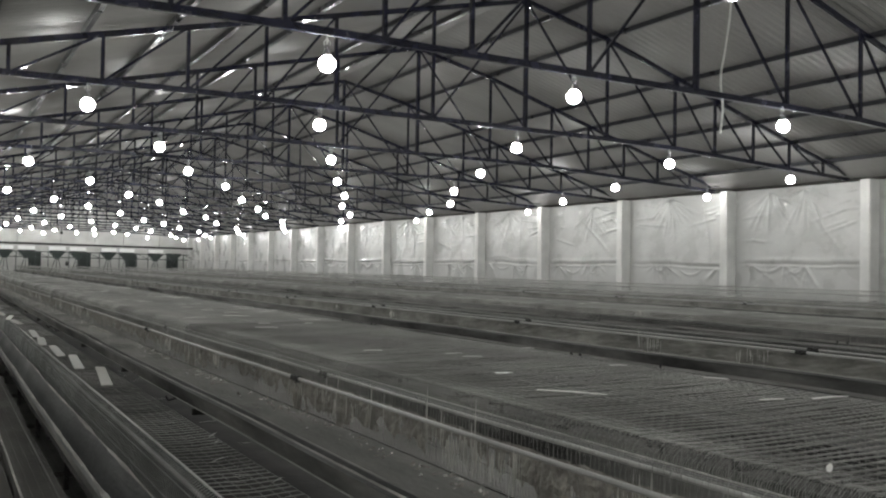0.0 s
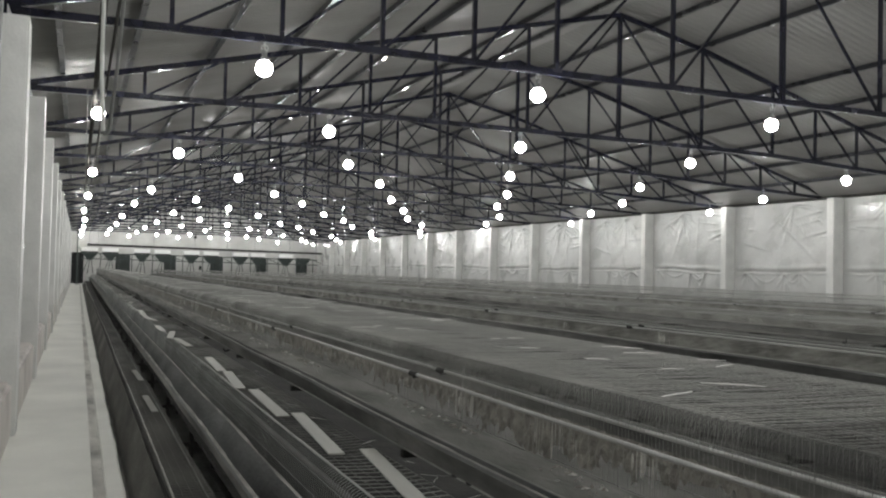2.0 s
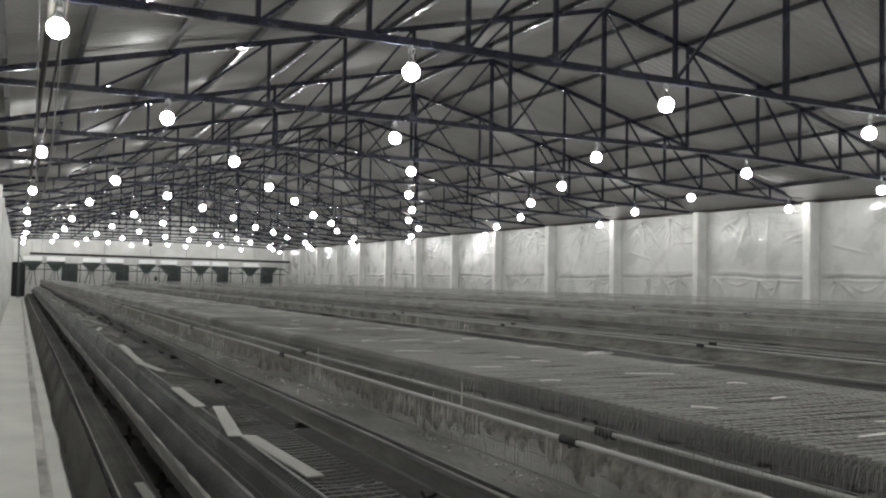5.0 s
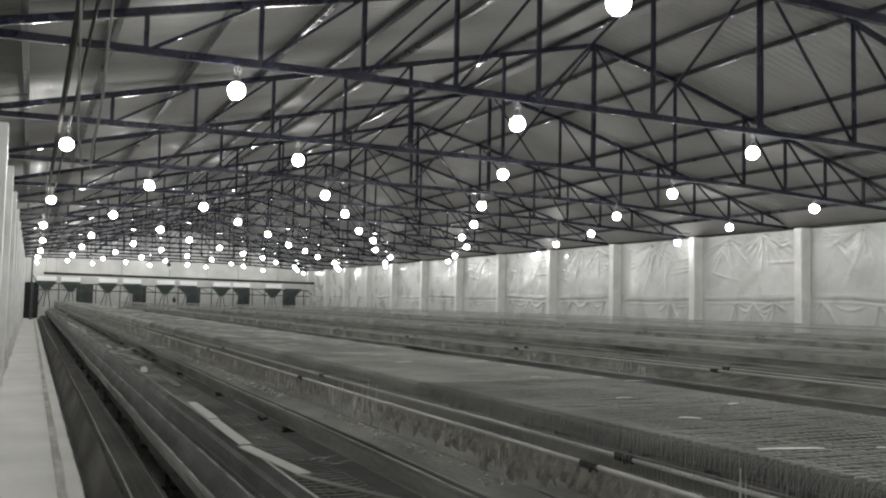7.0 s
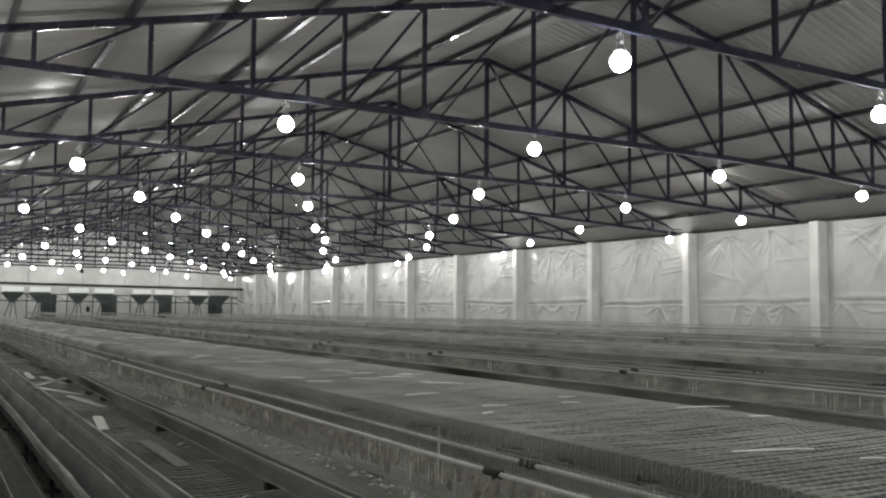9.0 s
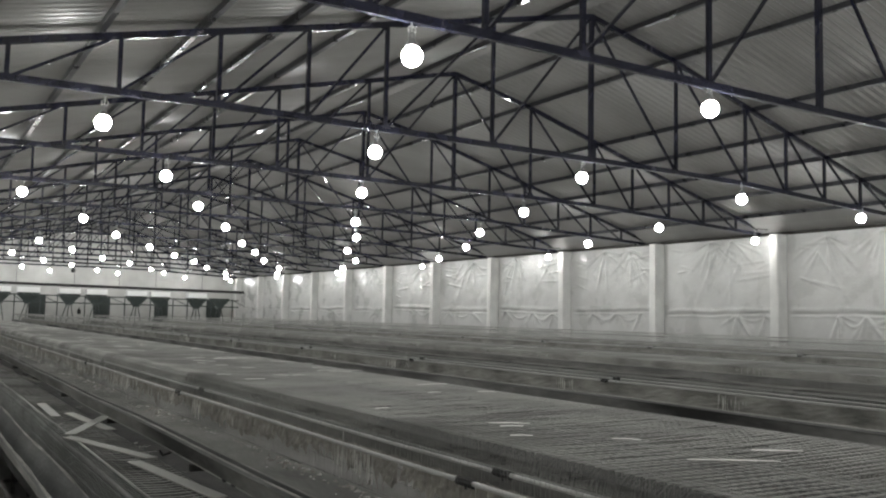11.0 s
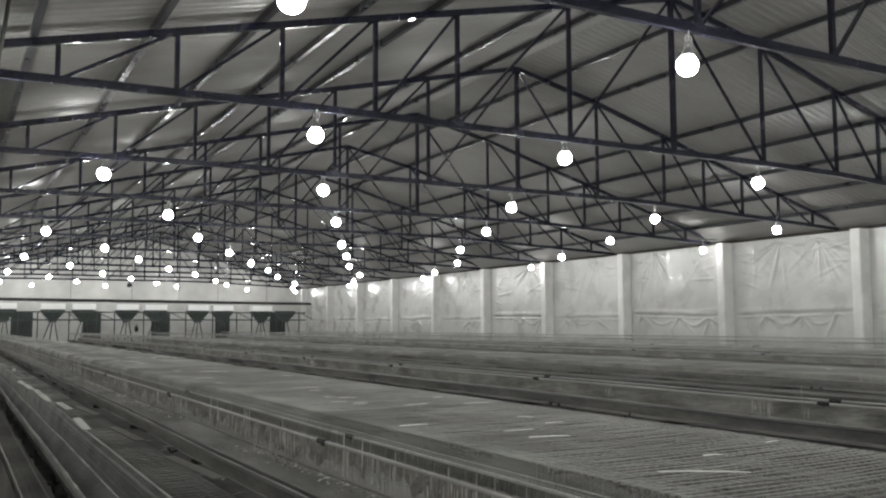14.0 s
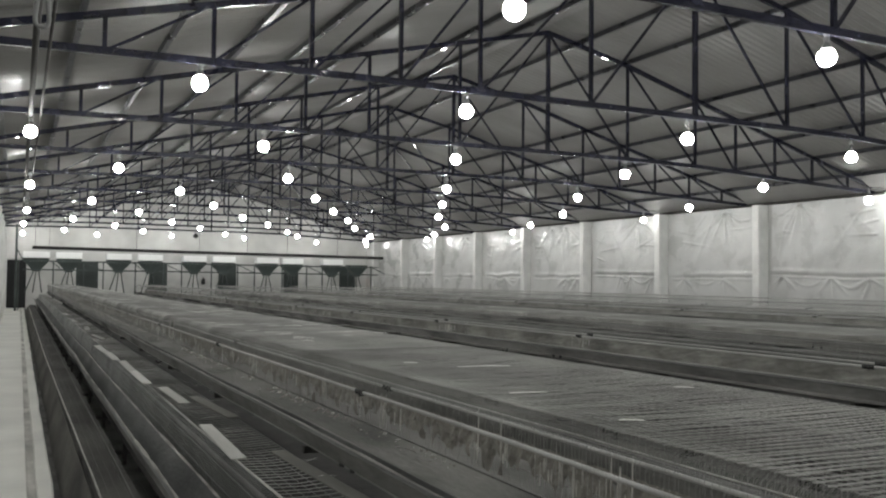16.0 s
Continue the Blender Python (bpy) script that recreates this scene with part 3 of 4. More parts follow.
def make_row():
    row = thing("cage_row", "long stepped row of galvanised wire hen cages with feed troughs", "cage row", "cage rows")
    mid_top = mesh_of("middle_top_panel", wires_top(0.735, 0.965, MID_TOP, 0.0365, 0.0508, 0.0029, 0.75), M_DUSTY)
    low_top = mesh_of("low_top_panel", wires_top(0.365, 0.72, LOW_TOP, 0.045, 0.0508, 0.0015, 0.9), M_WIRE_DARK)
    front = mesh_of("front_panel", wires_fine(), M_DUSTY)
    panels = [
        ("top_panel", mesh_of("top_panel", wires_top(NEAR_X, FAR_X, TOP - 0.003, 0.0254, 0.0254, 0.0040, 0.30, True), M_DUSTY)),
        ("front_panel", front),
        ("top_net", mesh_of("top_net", net_top(), M_DUSTY)),
        ("partition_wall", mesh_of("partition_wall", wires_middle(), M_DUSTY)),
        ("middle_top_panel", mid_top),
        ("middle_front_panel", mesh_of("middle_front_panel", wires_front([(0.69, 0.60), (0.692, 0.74), (0.698, 0.81), (0.71, 0.84), (0.735, MID_TOP)], 0.0254, 0.0017, [(0.69, 0.66), (0.692, 0.74), (0.70, 0.81)]), M_WIRE)),
        # floor wires in the painted shade colour, so the gap reads dark
        ("middle_floor", mesh_of("middle_floor", wires_top(0.60, 1.38, 0.50, 0.05, 0.0508, 0.0018), M_SHADE)),
        ("low_top_panel", low_top),
        ("low_front_panel", mesh_of("low_front_panel", wires_front([(0.345, 0.22), (0.352, 0.36), (0.365, LOW_TOP)], 0.0254, 0.0014, [(0.348, 0.27)]), M_WIRE_DARK)),
    ]
    bm = bmesh.new()
    wires_long(bm, NEAR_X, FAR_X, TOP, 0.0254, 0.0012)
    open_top = mesh_of("top_panel", bm, M_DUSTY)
    cross = []
    for i in range(10):
        bm = bmesh.new()
        cross_wire(bm, NEAR_X, FAR_X, 0, TOP - 0.003, 0.0040, 0.0027, i + 40, True)
        cross.append(mesh_of("wire", bm, M_DUSTY))
    for n in range(MODULES):
        near = 4 <= n < 8
        y = CAGE_Y0 + n * MODULE
        for nm, me in panels:
            ob = placed(nm, open_top if near and nm == "top_panel" else me, row, (0, y, 0))
            if nm in ("top_panel", "top_net", "front_panel", "partition_wall"):
                tagged(ob, "thin dusty lengthwise wires" if near and nm == "top_panel" else "", kind="stuff")
            if near and nm == "top_panel":
                for i in range(72):
                    placed("wire", cross[(7 * i + 3 * n) % 10], ob, (0, (i + 0.5) * MODULE / 72, 0))
        ob = placed("front_panel", front, row, (2 * XC, y, 0))
        ob.scale = (-1, 1, 1)
        tagged(ob, kind="stuff")
        for me in (mid_top, low_top):
            ob = placed(me.name, me, row, (2 * XC, y, 0))
            ob.scale = (-1, 1, 1)
    y0, y1 = CAGE_Y0, CAGE_Y0 + MODULES * MODULE
    # troughs: an outer board, a narrow floor and an inner lip
    upper = [(0.982, 0.966), (0.986, 0.976), (0.995, 0.976), (1.000, 0.962), (1.010, 0.912), (1.022, 0.910), (1.029, 0.975), (1.035, 0.975), (1.030, 0.900), (1.012, 0.897), (0.992, 0.958), (0.982, 0.966)]
    middle = [(0.518, 0.695), (0.526, 0.706), (0.538, 0.704), (0.545, 0.69), (0.556, 0.62), (0.60, 0.612), (0.648, 0.735), (0.654, 0.735), (0.606, 0.604), (0.550, 0.612), (0.532, 0.684), (0.518, 0.695)]
    for nm, prof in (("upper_trough", upper), ("upper_back_trough", [(2 * XC - x, z) for x, z in upper]), ("middle_trough", middle),
                     ("middle_back_trough", [(2 * XC - x, z) for x, z in middle])):
        cut = 7
        bm = bmesh.new()
        strip(bm, prof[:cut + 1], y0, y1, 180, 0.010)
        part(nm, bm, M_TROUGH, row, "galvanised metal feed trough")
        bm = bmesh.new()
        strip(bm, prof[cut:], y0, y1, 180, 0.010)
        part(nm.replace("trough", "trough_board"), bm, M_FEED, row, "dark soiled outer board of a trough")
    for side in (0, 1):
        bm = bmesh.new()
        apron = [(0.252, 0.105), (0.272, 0.20), (0.305, 0.33), (0.330, 0.415), (0.336, 0.415), (0.312, 0.33), (0.280, 0.20), (0.260, 0.105)]
        strip(bm, [(2 * XC - x if side else x, z) for x, z in apron], y0, y1, 160, 0.012)
        part("low_apron", bm, M_MUCK, row, "soiled sloping apron in front of the lowest cages")
    for x, z, w0, seed in ((0.990, 0.979, 0.006, 1.0), (1.032, 0.978, 0.003, 2.0), (0.530, 0.709, 0.008, 4.0), (0.650, 0.739, 0.007, 7.0)):
        bm = bmesh.new()
        prev = None
        for i in range(661):
            y = y0 + (y1 - y0) * i / 660
            dx = 0.010 * noise.noise((0.0, y * 0.6, 3.1))
            dz = 0.010 * noise.noise((7.0, y * 0.5, 1.3))
            w = max(0.0015, w0 * (0.9 + 1.3 * noise.noise((y * 2.1, seed, 0.0)) + 0.9 * noise.noise((y * 6.5, seed, 4.0))))
            line = [bm.verts.new((x + dx + k * w, y, z + dz + 0.002 * (1 - k * k))) for k in (-1, 0, 1)]
            if prev:
                for k in range(2):
                    bm.faces.new([prev[k], prev[k + 1], line[k + 1], line[k]])
            prev = line
        part("dust_line", bm, M_RIM, row, "ragged line of pale dust on a trough rim")
    for nm, x, z, d, mat in (("water_pipe", 1.345, 1.055, 0.016, M_PIPE), ("water_pipe", 1.488, 1.065, 0.014, M_PIPE), ("low_rail", 0.338, 0.430, 0.011, M_DUST), ("low_rail", 0.512, LOW_TOP + 0.008, 0.007, M_WIRE_DARK),
                             ("middle_rail", 0.735, MID_TOP + 0.003, 0.009, M_DUSTY), ("middle_pipe", 0.80, 0.74, 0.02, M_WIRE_DARK)):
        bm = bmesh.new()
        n, prev = 90, None
        for i in range(n + 1):
            ya = y0 + (y1 - y0) * i / n
            cx, cz = x + (low_shift(ya) if x < 0.4 else 0.0) + 0.005 * noise.noise((ya * 0.7, x, 0)), z + 0.006 * noise.noise((ya * 0.7, x, 5))
            ring = [bm.verts.new((cx + d / 2 * math.cos(c * math.pi / 4), ya, cz + d / 2 * math.sin(c * math.pi / 4))) for c in range(8)]
            if prev:
                for c in range(8):
                    bm.faces.new([prev[c], prev[(c + 1) % 8], ring[(c + 1) % 8], ring[c]])
            prev = ring
        part(nm, bm, mat, row, "bright water pipe" if mat is M_PIPE else "", smooth=True)
    bm = bmesh.new()
    bar(bm, (1.345, -0.04, 1.055), (1.345, 0.04, 1.055), 0.028, sides=8)
    bar(bm, (1.345, 0, 1.055), (1.345, 0, 1.035), 0.012, sides=6)
    c1 = mesh_of("connector", bm, M_RUBBER)
    for i in range(22):
        y = -3.13 + 3.06 * i
        placed("connector", c1, row, (0, y, 0))
        placed("connector", c1, row, (0.143, y + 0.02, 0.01))
    bm = bmesh.new()
    for a, b in (((1.060, 0.905), (1.055, 0.862)), ((1.055, 0.862), (1.02, 0.850)), ((1.02, 0.850), (1.005, 0.875))):
        bar(bm, (a[0], 0, a[1]), (b[0], 0.004, b[1]), 0.010)
    hook = mesh_of("hook", bm, M_RUBBER)
    bm = bmesh.new()
    box(bm, 1.030, 1.040, -0.012, 0.012, 0.876, 0.902)
    bracket = mesh_of("trough_bracket", bm, M_RUBBER)
    for i in range(MODULES):
        if i % 2 == 0:
            placed("trough_bracket", bracket, row, (0, y0 + 1.20 + i * MODULE, 0))
            placed("trough_bracket", bracket, row, (0, y0 + 1.31 + i * MODULE, 0))
        if i % 3 == 1:
            placed("hook", hook, row, (0, y0 + 0.35 + i * MODULE, 0))
    # floors of the upper cages, smooth with trodden dirt
    for nm, pts in (("cage_floor", [(1.042, 0.872), (1.15, 0.880), (1.28, 0.888), (XC - 0.004, 0.893)]), ("cage_floor", [(XC + 0.004, 0.893), (1.55, 0.888), (1.68, 0.880), (2 * XC - 1.042, 0.872)])):
        bm = bmesh.new()
        strip(bm, pts, y0, y1, 260, 0.008)
        part(nm, bm, M_FLOOR, row, "trodden dirty wire floor of the upper cages")
    part("dirt_crust", crust(y0, y1, 0.85, 1.0), M_DROPPINGS, row, "crust of pale droppings along the middle of the cages")
    # board whose near-black colour stands for shade below the middle cages
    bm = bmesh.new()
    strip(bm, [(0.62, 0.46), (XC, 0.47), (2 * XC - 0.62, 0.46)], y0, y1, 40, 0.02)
    part("middle_board", bm, M_SHADE, row, "soiled board below the middle cages")
    bm = bmesh.new()
    strip(bm, [(0.355, 0.395), (0.45, 0.408), (0.56, 0.418)], y0, y1, 160, 0.02)
    part("low_board", bm, M_MUCK, row, "soiled smooth board under the lowest wires")
    # steel frames, coloured as dark as the shaded gap they stand in
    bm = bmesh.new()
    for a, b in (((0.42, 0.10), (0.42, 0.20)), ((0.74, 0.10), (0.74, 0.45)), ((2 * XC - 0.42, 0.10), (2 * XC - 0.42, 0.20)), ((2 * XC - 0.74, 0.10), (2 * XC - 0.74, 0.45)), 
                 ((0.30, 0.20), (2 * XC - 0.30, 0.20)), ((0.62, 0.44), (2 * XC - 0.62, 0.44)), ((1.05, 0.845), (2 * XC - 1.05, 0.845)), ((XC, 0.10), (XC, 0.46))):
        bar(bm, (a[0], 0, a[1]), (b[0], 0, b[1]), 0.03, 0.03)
    fr = mesh_of("frame", bm, M_SHADE)
    for i in range(MODULES + 1):
        placed("frame", fr, row, (0, y0 + i * MODULE, 0))
    return row


row = make_row()
smooth_crust = mesh_of("dirt_crust", crust(CAGE_Y0, CAGE_Y0 + MODULES * MODULE, 1.0, 0.12), M_RIM)
for r in range(1, ROWS_N):
    other = copy_thing(row, pose(r * ROW_PITCH, 0, 0))
    for child in other.children:
        if child.name.startswith("dirt_crust"):
            child.data = smooth_crust


# ---- boards left lying on the wires ----
def board(x0, y0, x1, y1, z, w=0.06, old=False):
    bm = bmesh.new()
    L = math.hypot(x1 - x0, y1 - y0)
    box(bm, -w / 2, w / 2, 0, L, 0, 0.007)
    bmesh.ops.bevel(bm, geom=list(bm.edges), offset=0.002, segments=1, affect="EDGES")
    ob = part("loose_board", bm, M_PLANK_OLD if old else M_PLANK)
    ob.matrix_basis = pose(x0, y0, z, 0, 0, -math.degrees(math.atan2(x1 - x0, y1 - y0)))
    return tagged(ob, "greyed thin board lying on the middle cages" if old else "pale thin board lying on the middle cages" if z > 0.7 else "pale thin board lying on the lowest cages", "board", "loose boards")


BOARDS = [
    (0.825, 4.52, 0.925, 5.42), (0.795, 5.37, 0.865, 6.27), (0.785, 6.20, 0.815, 7.08), (0.755, 7.14, 0.81, 7.94), (0.78, 7.97, 0.815, 8.85),
    (0.79, 9.77, 0.76, 10.59), (0.71, 10.60, 0.815, 11.46), (0.73, 11.49, 0.735, 12.29), (0.80, 13.28, 0.72, 13.98), (0.74, 14.02, 0.755, 14.90),
    (0.77, 14.95, 0.78, 15.75), (0.86, 16.84, 0.87, 17.63), (0.76, 18.16, 0.83, 18.80), (0.955, 19.30, 0.85, 20.20), (0.94, 20.26, 0.715, 21.10),
    (0.965, 21.32, 0.885, 22.22), (0.785, 22.05, 0.805, 22.90), (1.02, 24.85, 0.96, 25.66), (0.955, 26.41, 0.92, 27.27), (0.745, 27.19, 0.775, 28.03), (0.95, 28.20, 0.90, 29.04),
    (0.81, 28.79, 0.80, 29.57), (0.74, 29.79, 0.745, 30.65), (0.74, 30.68, 0.755, 31.50), (0.72, 31.60, 0.72, 32.40), (0.71, 32.45, 0.69, 33.30),
    (0.84, 34.27, 0.78, 35.12), (0.80, 36.18, 0.84, 37.04), (0.79, 38.39, 0.75, 39.23), (0.81, 41.18, 0.76, 42.02),
]
for b in BOARDS:
    board(*b, BOARD_Z, old=b[1] in (16.84, 24.85, 26.41, 28.20, 34.27))
board(0.725, 21.13, 1.05, 21.90, BOARD_Z + 0.008, 0.06)
board(0.80, 22.95, 0.93, 23.12, BOARD_Z, 0.03, True)
board(1.00, 12.68, 0.76, 13.27, BOARD_Z, 0.035, True)
for b in ((0.475, 9.05, 0.46, 9.87), (0.495, 10.88, 0.475, 11.72)):
    board(*b, 0.446, 0.05)

# ---- feathers on the wires ----
bm = bmesh.new()
rng = random.Random(4)
for r in range(3):
    for i in range(330 if r == 0 else 90):
        x, y = rng.uniform(1.06, 1.76) + r * ROW_PITCH, rng.uniform(0, 58)
        L, a = 0.05 + 0.14 * rng.random() ** 2, math.radians(rng.gauss(-14, 22))
        w = rng.uniform(0.0025, 0.0050)
        c, s = math.cos(a), math.sin(a)
        bend = rng.uniform(-0.06, 0.06) * L
        prev = None
        for t in (0, 0.2, 0.45, 0.7, 0.9, 1.0):
            g = w * (0.25 + 0.9 * math.sin(math.pi * min(1.0, 0.12 + t * 0.86)))
            off = bend * t * t
            px, py = x + c * L * t - s * off, y + s * L * t + c * off
            pair = [bm.verts.new((px - s * g * q, py + c * g * q, TOP + 0.004 + 0.001 * math.sin(math.pi * t) + 0.0008 * q)) for q in (-1, 1)]
            if prev:
                bm.faces.new([prev[0], prev[1], pair[1], pair[0]])
            prev = pair
tagged(part("feathers", bm, M_FEATHER), "loose white feathers caught on the cage tops", "feathers", kind="stuff")


# ---- dust and straw hanging in the wires of the first rows ----
bm = bmesh.new()
rng = random.Random(11)
for r in range(3):
    y = 0.5
    while y < 58:
        y += rng.expovariate(1 / (0.55 if r == 0 else 2.2))
        yy = y
        for _ in range(rng.randint(3, 17)):
            yy += rng.uniform(0.008, 0.03)
            z0 = rng.uniform(0.925, 0.99)
            z1 = rng.uniform(1.0, 1.06) + (rng.uniform(0.0, 0.12) if rng.random() < 0.15 else 0.0)
            w = 0.0010 + 0.0034 * rng.random() ** 1.5
            x = (1.325 if rng.random() < 0.15 else XC - 0.034) + r * ROW_PITCH
            turn = rng.uniform(0.3, 1.3)
            p = [bm.verts.new((x + 0.02 * (z - z0) + q * w * k * math.cos(turn), yy - q * w * k * math.sin(turn), z)) for z, k in ((z0, 0.4), ((z0 + z1) / 2, 1.0), (z1, 0.5)) for q in (-1, 1)]
            for j in (0, 2):
                bm.faces.new([p[j], p[j + 1], p[j + 3], p[j + 2]])
tagged(part("hanging_dust", bm, M_DUST), "pale dust and straw caught in the cage wires", "dust", kind="stuff")
bm = bmesh.new()
for i in range(420):
    x, y = rng.choice((rng.uniform(0.72, 1.02), rng.gauss(0.88, 0.06))), rng.uniform(2, 48)
    a, L, w = rng.gauss(0.15, 0.45), rng.uniform(0.03, 0.13), rng.uniform(0.0015, 0.0045)
    c, d = math.cos(a), math.sin(a)
    prev = None
    for u, k in ((0.0, 0.2), (0.3, 1.0), (0.7, 0.8), (1.0, 0.1)):
        pair = [bm.verts.new((x + c * L * u - d * w * k * q, y + d * L * u + c * w * k * q, MID_TOP + 0.008 + 0.004 * math.sin(3 * u + i))) for q in (-1, 1)]
        if prev:
            bm.faces.new([prev[0], prev[1], pair[1], pair[0]])
        prev = pair
tagged(part("straw", bm, M_DUST), "bits of straw and feather on the middle cages", "straw", kind="stuff")


# ---- crumbs of droppings under the wire wall ----
for nm, mat, lab, count in (("litter", M_DROPPINGS, "brown crumbs of droppings on the cage floor", 2600), ("litter", M_DUST, "pale chips and down on the cage floor", 900)):
    bm = bmesh.new()
    for i in range(count):
        y = rng.uniform(-1, 50)
        if noise.noise((y * 0.9, 3.0, 7.0)) + 0.6 * noise.noise((y * 3.7, 1.0, 2.0)) < -0.15:
            continue
        x = XC - 0.02 - abs(rng.gauss(0, 0.045))
        z = 0.893 - 0.06 * (XC - x) + 0.001
        a, L, w, h = rng.uniform(0, math.pi), rng.uniform(0.005, 0.022), rng.uniform(0.003, 0.009), rng.uniform(0.003, 0.012)
        c, d = math.cos(a), math.sin(a)
        foot = [bm.verts.new((x + c * L * p - d * w * q, y + d * L * p + c * w * q, z)) for p, q in ((-1, 0), (0, -1), (1, 0), (0, 1))]
        tip = bm.verts.new((x + rng.uniform(-0.4, 0.4) * w, y + rng.uniform(-0.4, 0.4) * w, z + h))
        for k in range(4):
            bm.faces.new([foot[k], foot[(k + 1) % 4], tip])
    tagged(part(nm, bm, mat), lab, "litter", kind="stuff")


# ---- feed hoppers at the far end ----
def make_hopper(white=True):
    t = thing("feed_hopper", "dark metal feed hopper with a white top skirt" if white else "dark metal feed hopper without a skirt", "feed hopper", "feed hoppers")
    if white:
        bm = bmesh.new()
        box(bm, -0.51, 0.51, -0.25, 0.25, 2.36, 2.62)
        part("skirt", bm, M_WHITE, t, "white top skirt")
    bm = bmesh.new()
    lv = [(0.50, 0.24, 2.347), (0.48, 0.22, 2.22), (0.17, 0.12, 1.86), (0.17, 0.12, 1.78)]
    prev = None
    for w, d, z in lv:
        ring = [bm.verts.new((x, y, z)) for x, y in ((-w, -d), (w, -d), (w, d), (-w, d))]
        if prev:
            for i in range(4):
                bm.faces.new([prev[i], prev[(i + 1) % 4], ring[(i + 1) % 4], ring[i]])
        else:
            bm.faces.new(ring)
        prev = ring
    bm.faces.new(prev)
    part("funnel", bm, M_HOPPER, t)
    for dx, ex in ((-0.10, -0.42), (0.0, -0.12), (0.10, 0.22)):
        bm = bmesh.new()
        bar(bm, (dx, 0, 1.80), (ex, -0.3, 0.90), 0.05, sides=8)
        part("feed_tube", bm, M_HOPPER, t, smooth=True)
    return t


HOPPER_Y = 64.1
h0 = make_hopper()
h0.location = (0.615, HOPPER_Y, 0)
for x in (1.875, 3.87, 5.185, 7.09, 8.40, 10.415, 11.62, 13.62):
    copy_thing(h0, pose(x, HOPPER_Y, -0.006 * x))
make_hopper(False).location = (14.90, HOPPER_Y, -0.06)

fr = thing("hopper_frame", "dark steel frame carrying the feed hoppers", "frame")
for z in (2.22, 1.86):
    bm = bmesh.new()
    bar(bm, (0.1, HOPPER_Y - 0.3, z), (15.9, HOPPER_Y - 0.3, z - 0.04), 0.06)
    part("rail", bm, M_HOPPER, fr)
bm = bmesh.new()
bar(bm, (-0.15, HOPPER_Y - 0.3, FLOOR), (-0.15, HOPPER_Y - 0.3, 3.75), 0.09, sides=8)
part("upright", bm, M_HOPPER, fr)
bm = bmesh.new()
bar(bm, (-0.15, HOPPER_Y - 0.3, 2.75), (0.12, HOPPER_Y - 0.3, 2.22), 0.05)
part("brace", bm, M_HOPPER, fr)
for r in range(5):
    for x in (-0.05, 1.26, 2.45):
        bm = bmesh.new()
        bar(bm, (x + 3.275 * r, HOPPER_Y - 0.3, FLOOR - 0.05), (x + 3.275 * r, HOPPER_Y - 0.3, 2.25), 0.05)
        part("upright", bm, M_HOPPER, fr)
    for a, b in ((1.2, 1.6), (2.45, 3.2)):
        bm = bmesh.new()
        bar(bm, (a + 3.275 * r, HOPPER_Y - 0.27, 2.2), (b + 3.275 * r, HOPPER_Y - 0.27, 1.86), 0.035)
        part("brace", bm, M_HOPPER, fr)

sup = thing("feed_supply_pipe", "long black feed pipe hung on rods above the hoppers", "pipe")
bm = bmesh.new()
bar(bm, (0.45, HOPPER_Y, 2.79), (16.3, HOPPER_Y, 2.665), 0.145, sides=10)
part("tube", bm, M_RUBBER, sup, smooth=True)
for x in (0.55, 1.1, 4.6, 7.3, 9.5, 11.4, 13.9):
    bm = bmesh.new()
    bar(bm, (x, HOPPER_Y, 2.74), (x, HOPPER_Y, top_z(x) + 0.10), 0.018, sides=6)
    part("rod", bm, M_STEEL, sup)

for i, (x0, x1, zt) in enumerate(((2.33, 3.28, 2.27), (5.56, 6.38, 2.26), (8.82, 9.69, 2.24), (12.1, 12.87, 2.22), (15.1, 15.96, 2.20))):
    bm = bmesh.new()
    box(bm, x0, x1, YE - 0.05, YE - 0.003, FLOOR, zt)
    bmesh.ops.bevel(bm, geom=list(bm.edges), offset=0.01, segments=1, affect="EDGES")
    tagged(part("door_%d" % (i + 1), bm, M_DOOR), "dark green closed door panel in the gable wall", "door", kind="structure")
# no hole in the wall: a black panel paints the dark of the doorway
bm = bmesh.new()
box(bm, -0.56, 0.26, YE - 0.04, YE - 0.003, FLOOR, 2.30)
tagged(part("doorway", bm, M_BLACK), "black open doorway at the end of the walkway", "doorway", kind="structure")

# ---- small fittings on the gable wall ----
fan = thing("wall_bell", "small round black bell box high on the gable wall", "bell")
bm = bmesh.new()
bar(bm, (0, 0, 0), (0, -0.08, 0), 0.23, sides=14)
part("dome", bm, M_RUBBER, fan, smooth=False)
bm = bmesh.new()
bar(bm, (0, -0.02, 0.10), (0, -0.02, 0.19), 0.05, sides=6)
part("bracket", bm, M_RUBBER, fan)
fan.location = (7.68, YE, 3.63)
box_ob = thing("switch_box", "small black switch box on the gable wall", "switch box")
bm = bmesh.new()
box(bm, -0.09, 0.09, -0.10, 0, -0.16, 0.12)
bmesh.ops.bevel(bm, geom=list(bm.edges), offset=0.03, segments=2, affect="EDGES")
part("case", bm, M_RUBBER, box_ob)
bm = bmesh.new()
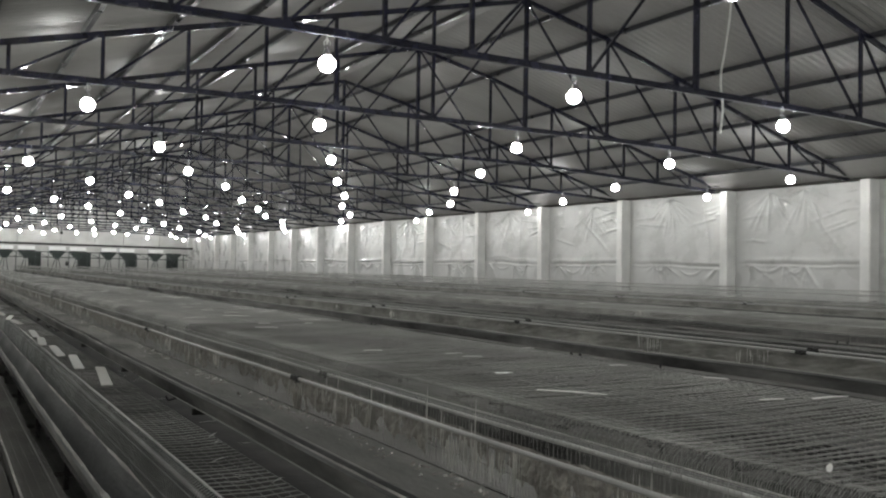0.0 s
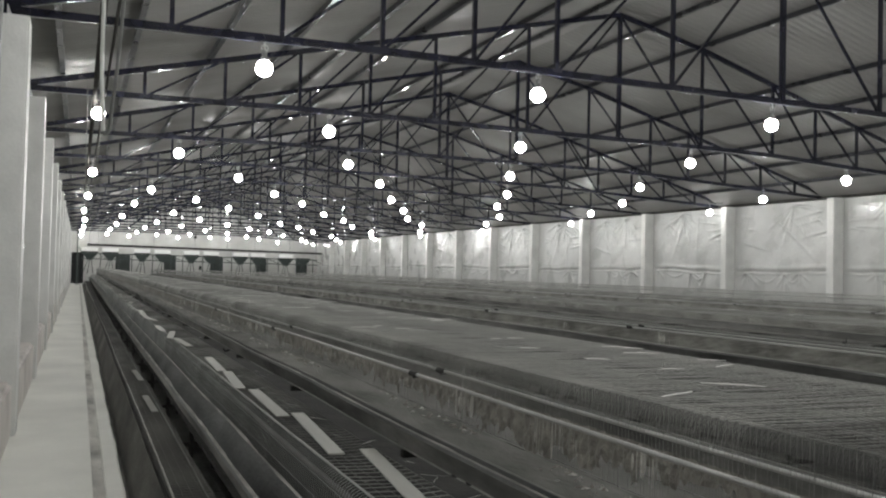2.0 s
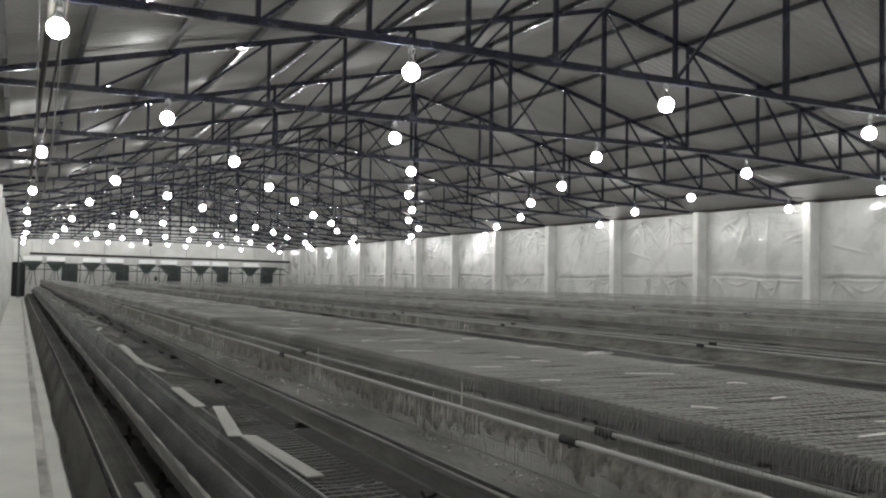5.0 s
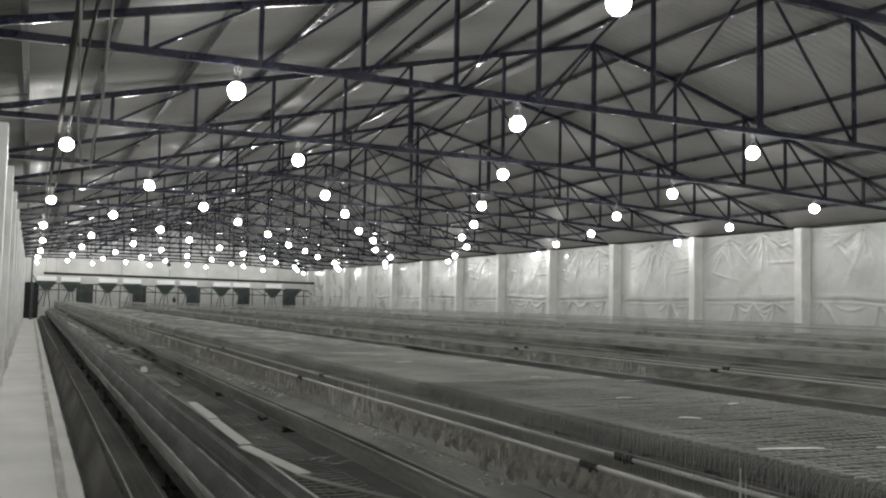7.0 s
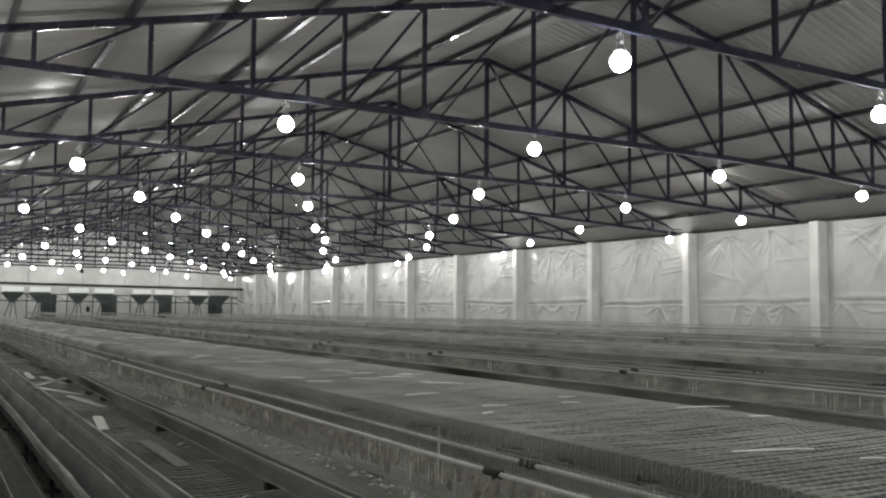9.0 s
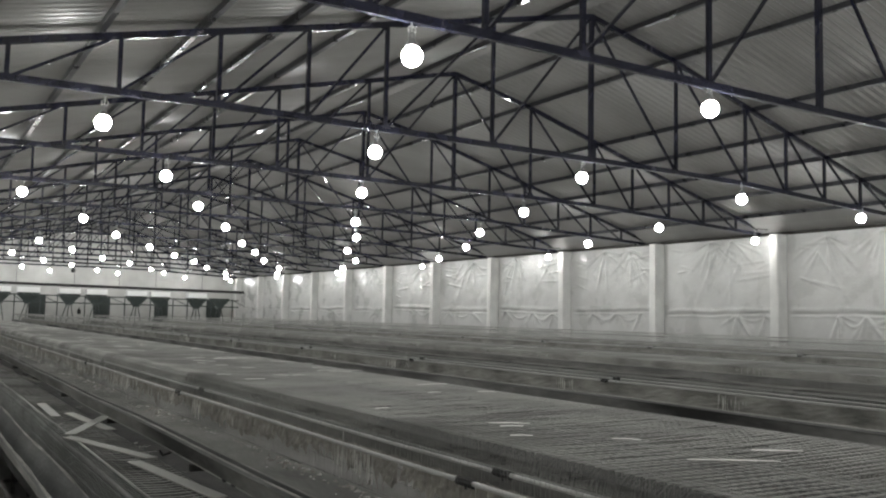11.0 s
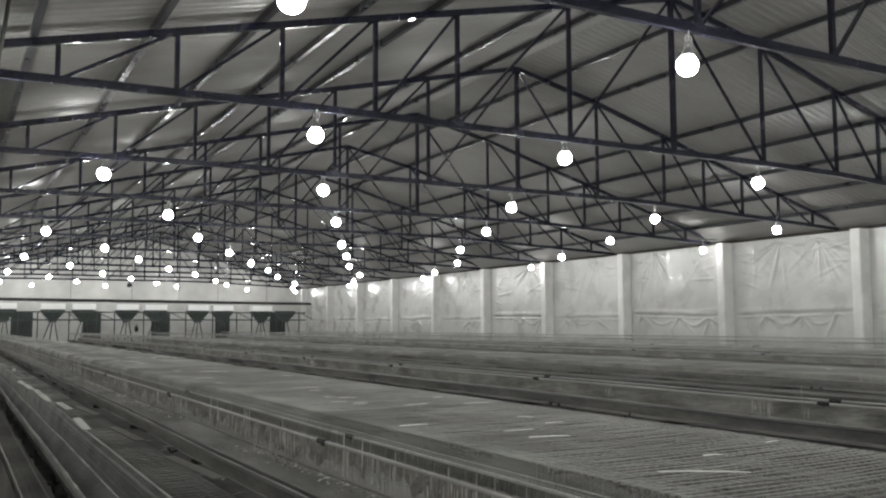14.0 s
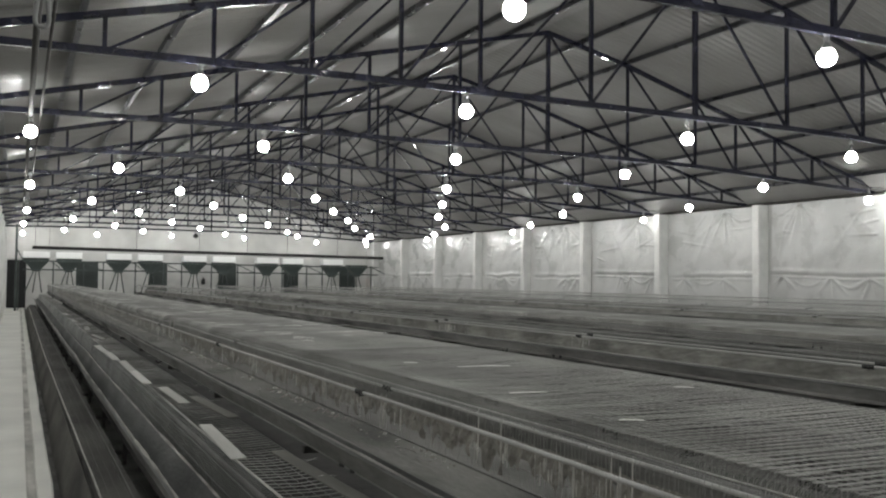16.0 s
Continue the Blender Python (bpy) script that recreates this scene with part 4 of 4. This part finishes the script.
bar(bm, (0, -0.05, 0.11), (0, -0.05, 0.22), 0.05, sides=8)
part("conduit_stub", bm, M_RUBBER, box_ob)
box_ob.location = (8.08, YE, 1.42)

# ---- loose cables ----
def cable(name, pts, d, label, mat=None):
    cu = bpy.data.curves.new(name, "CURVE")
    cu.dimensions, cu.bevel_depth, cu.bevel_resolution = "3D", d / 2, 2
    sp = cu.splines.new("BEZIER")
    sp.bezier_points.add(len(pts) - 1)
    for b, p in zip(sp.bezier_points, pts):
        b.co = p
        b.handle_left_type = b.handle_right_type = "AUTO"
    cu.materials.append(mat or M_CABLE)
    return tagged(new(name, cu), label, "cable", "loose cables")


cable("hanging_cable", [(8.77, 7.21, 5.66), (8.74, 7.2, 4.9), (8.66, 7.21, 4.4), (8.60, 7.22, 4.0), (8.645, 7.22, 3.65), (8.60, 7.22, 3.33)], 0.03, "loose white cable hanging from a truss")
cable("hanging_cable", [(-0.026, 5.70, 3.68), (-0.027, 5.70, 3.0), (-0.027, 5.70, 2.5), (-0.024, 5.70, 2.18), (-0.014, 5.70, 2.0)], 0.014, "loose white cable hanging from an overhead pipe")
cable("cable_loop", [(-0.04, 14.42, 3.80), (-0.036, 14.41, 3.2), (-0.025, 14.4, 2.6), (-0.005, 14.4, 2.21), (0.016, 14.4, 2.15), (0.05, 14.4, 2.26), (0.10, 14.41, 2.8), (0.15, 14.42, 3.80)], 0.014, "slack grey cable looped under a truss", M_CABLE_GREY)
cable("cable_loop", [(-0.014, 5.70, 2.0), (-0.006, 5.70, 1.99), (0.012, 5.70, 2.09), (0.030, 5.70, 2.3), (0.045, 5.70, 2.6), (0.06, 5.70, 3.68)], 0.013, "slack grey cable looped under an overhead pipe", M_CABLE_GREY)
cable("cable_loop", [(-0.03, 26.2, 3.80), (-0.027, 26.2, 3.2), (-0.02, 26.2, 2.6), (-0.012, 26.2, 2.25), (0.0, 26.2, 2.18), (0.014, 26.2, 2.25), (0.03, 26.2, 2.7), (0.04, 26.2, 3.80)], 0.011, "slack grey cable looped under a truss", M_CABLE_GREY)
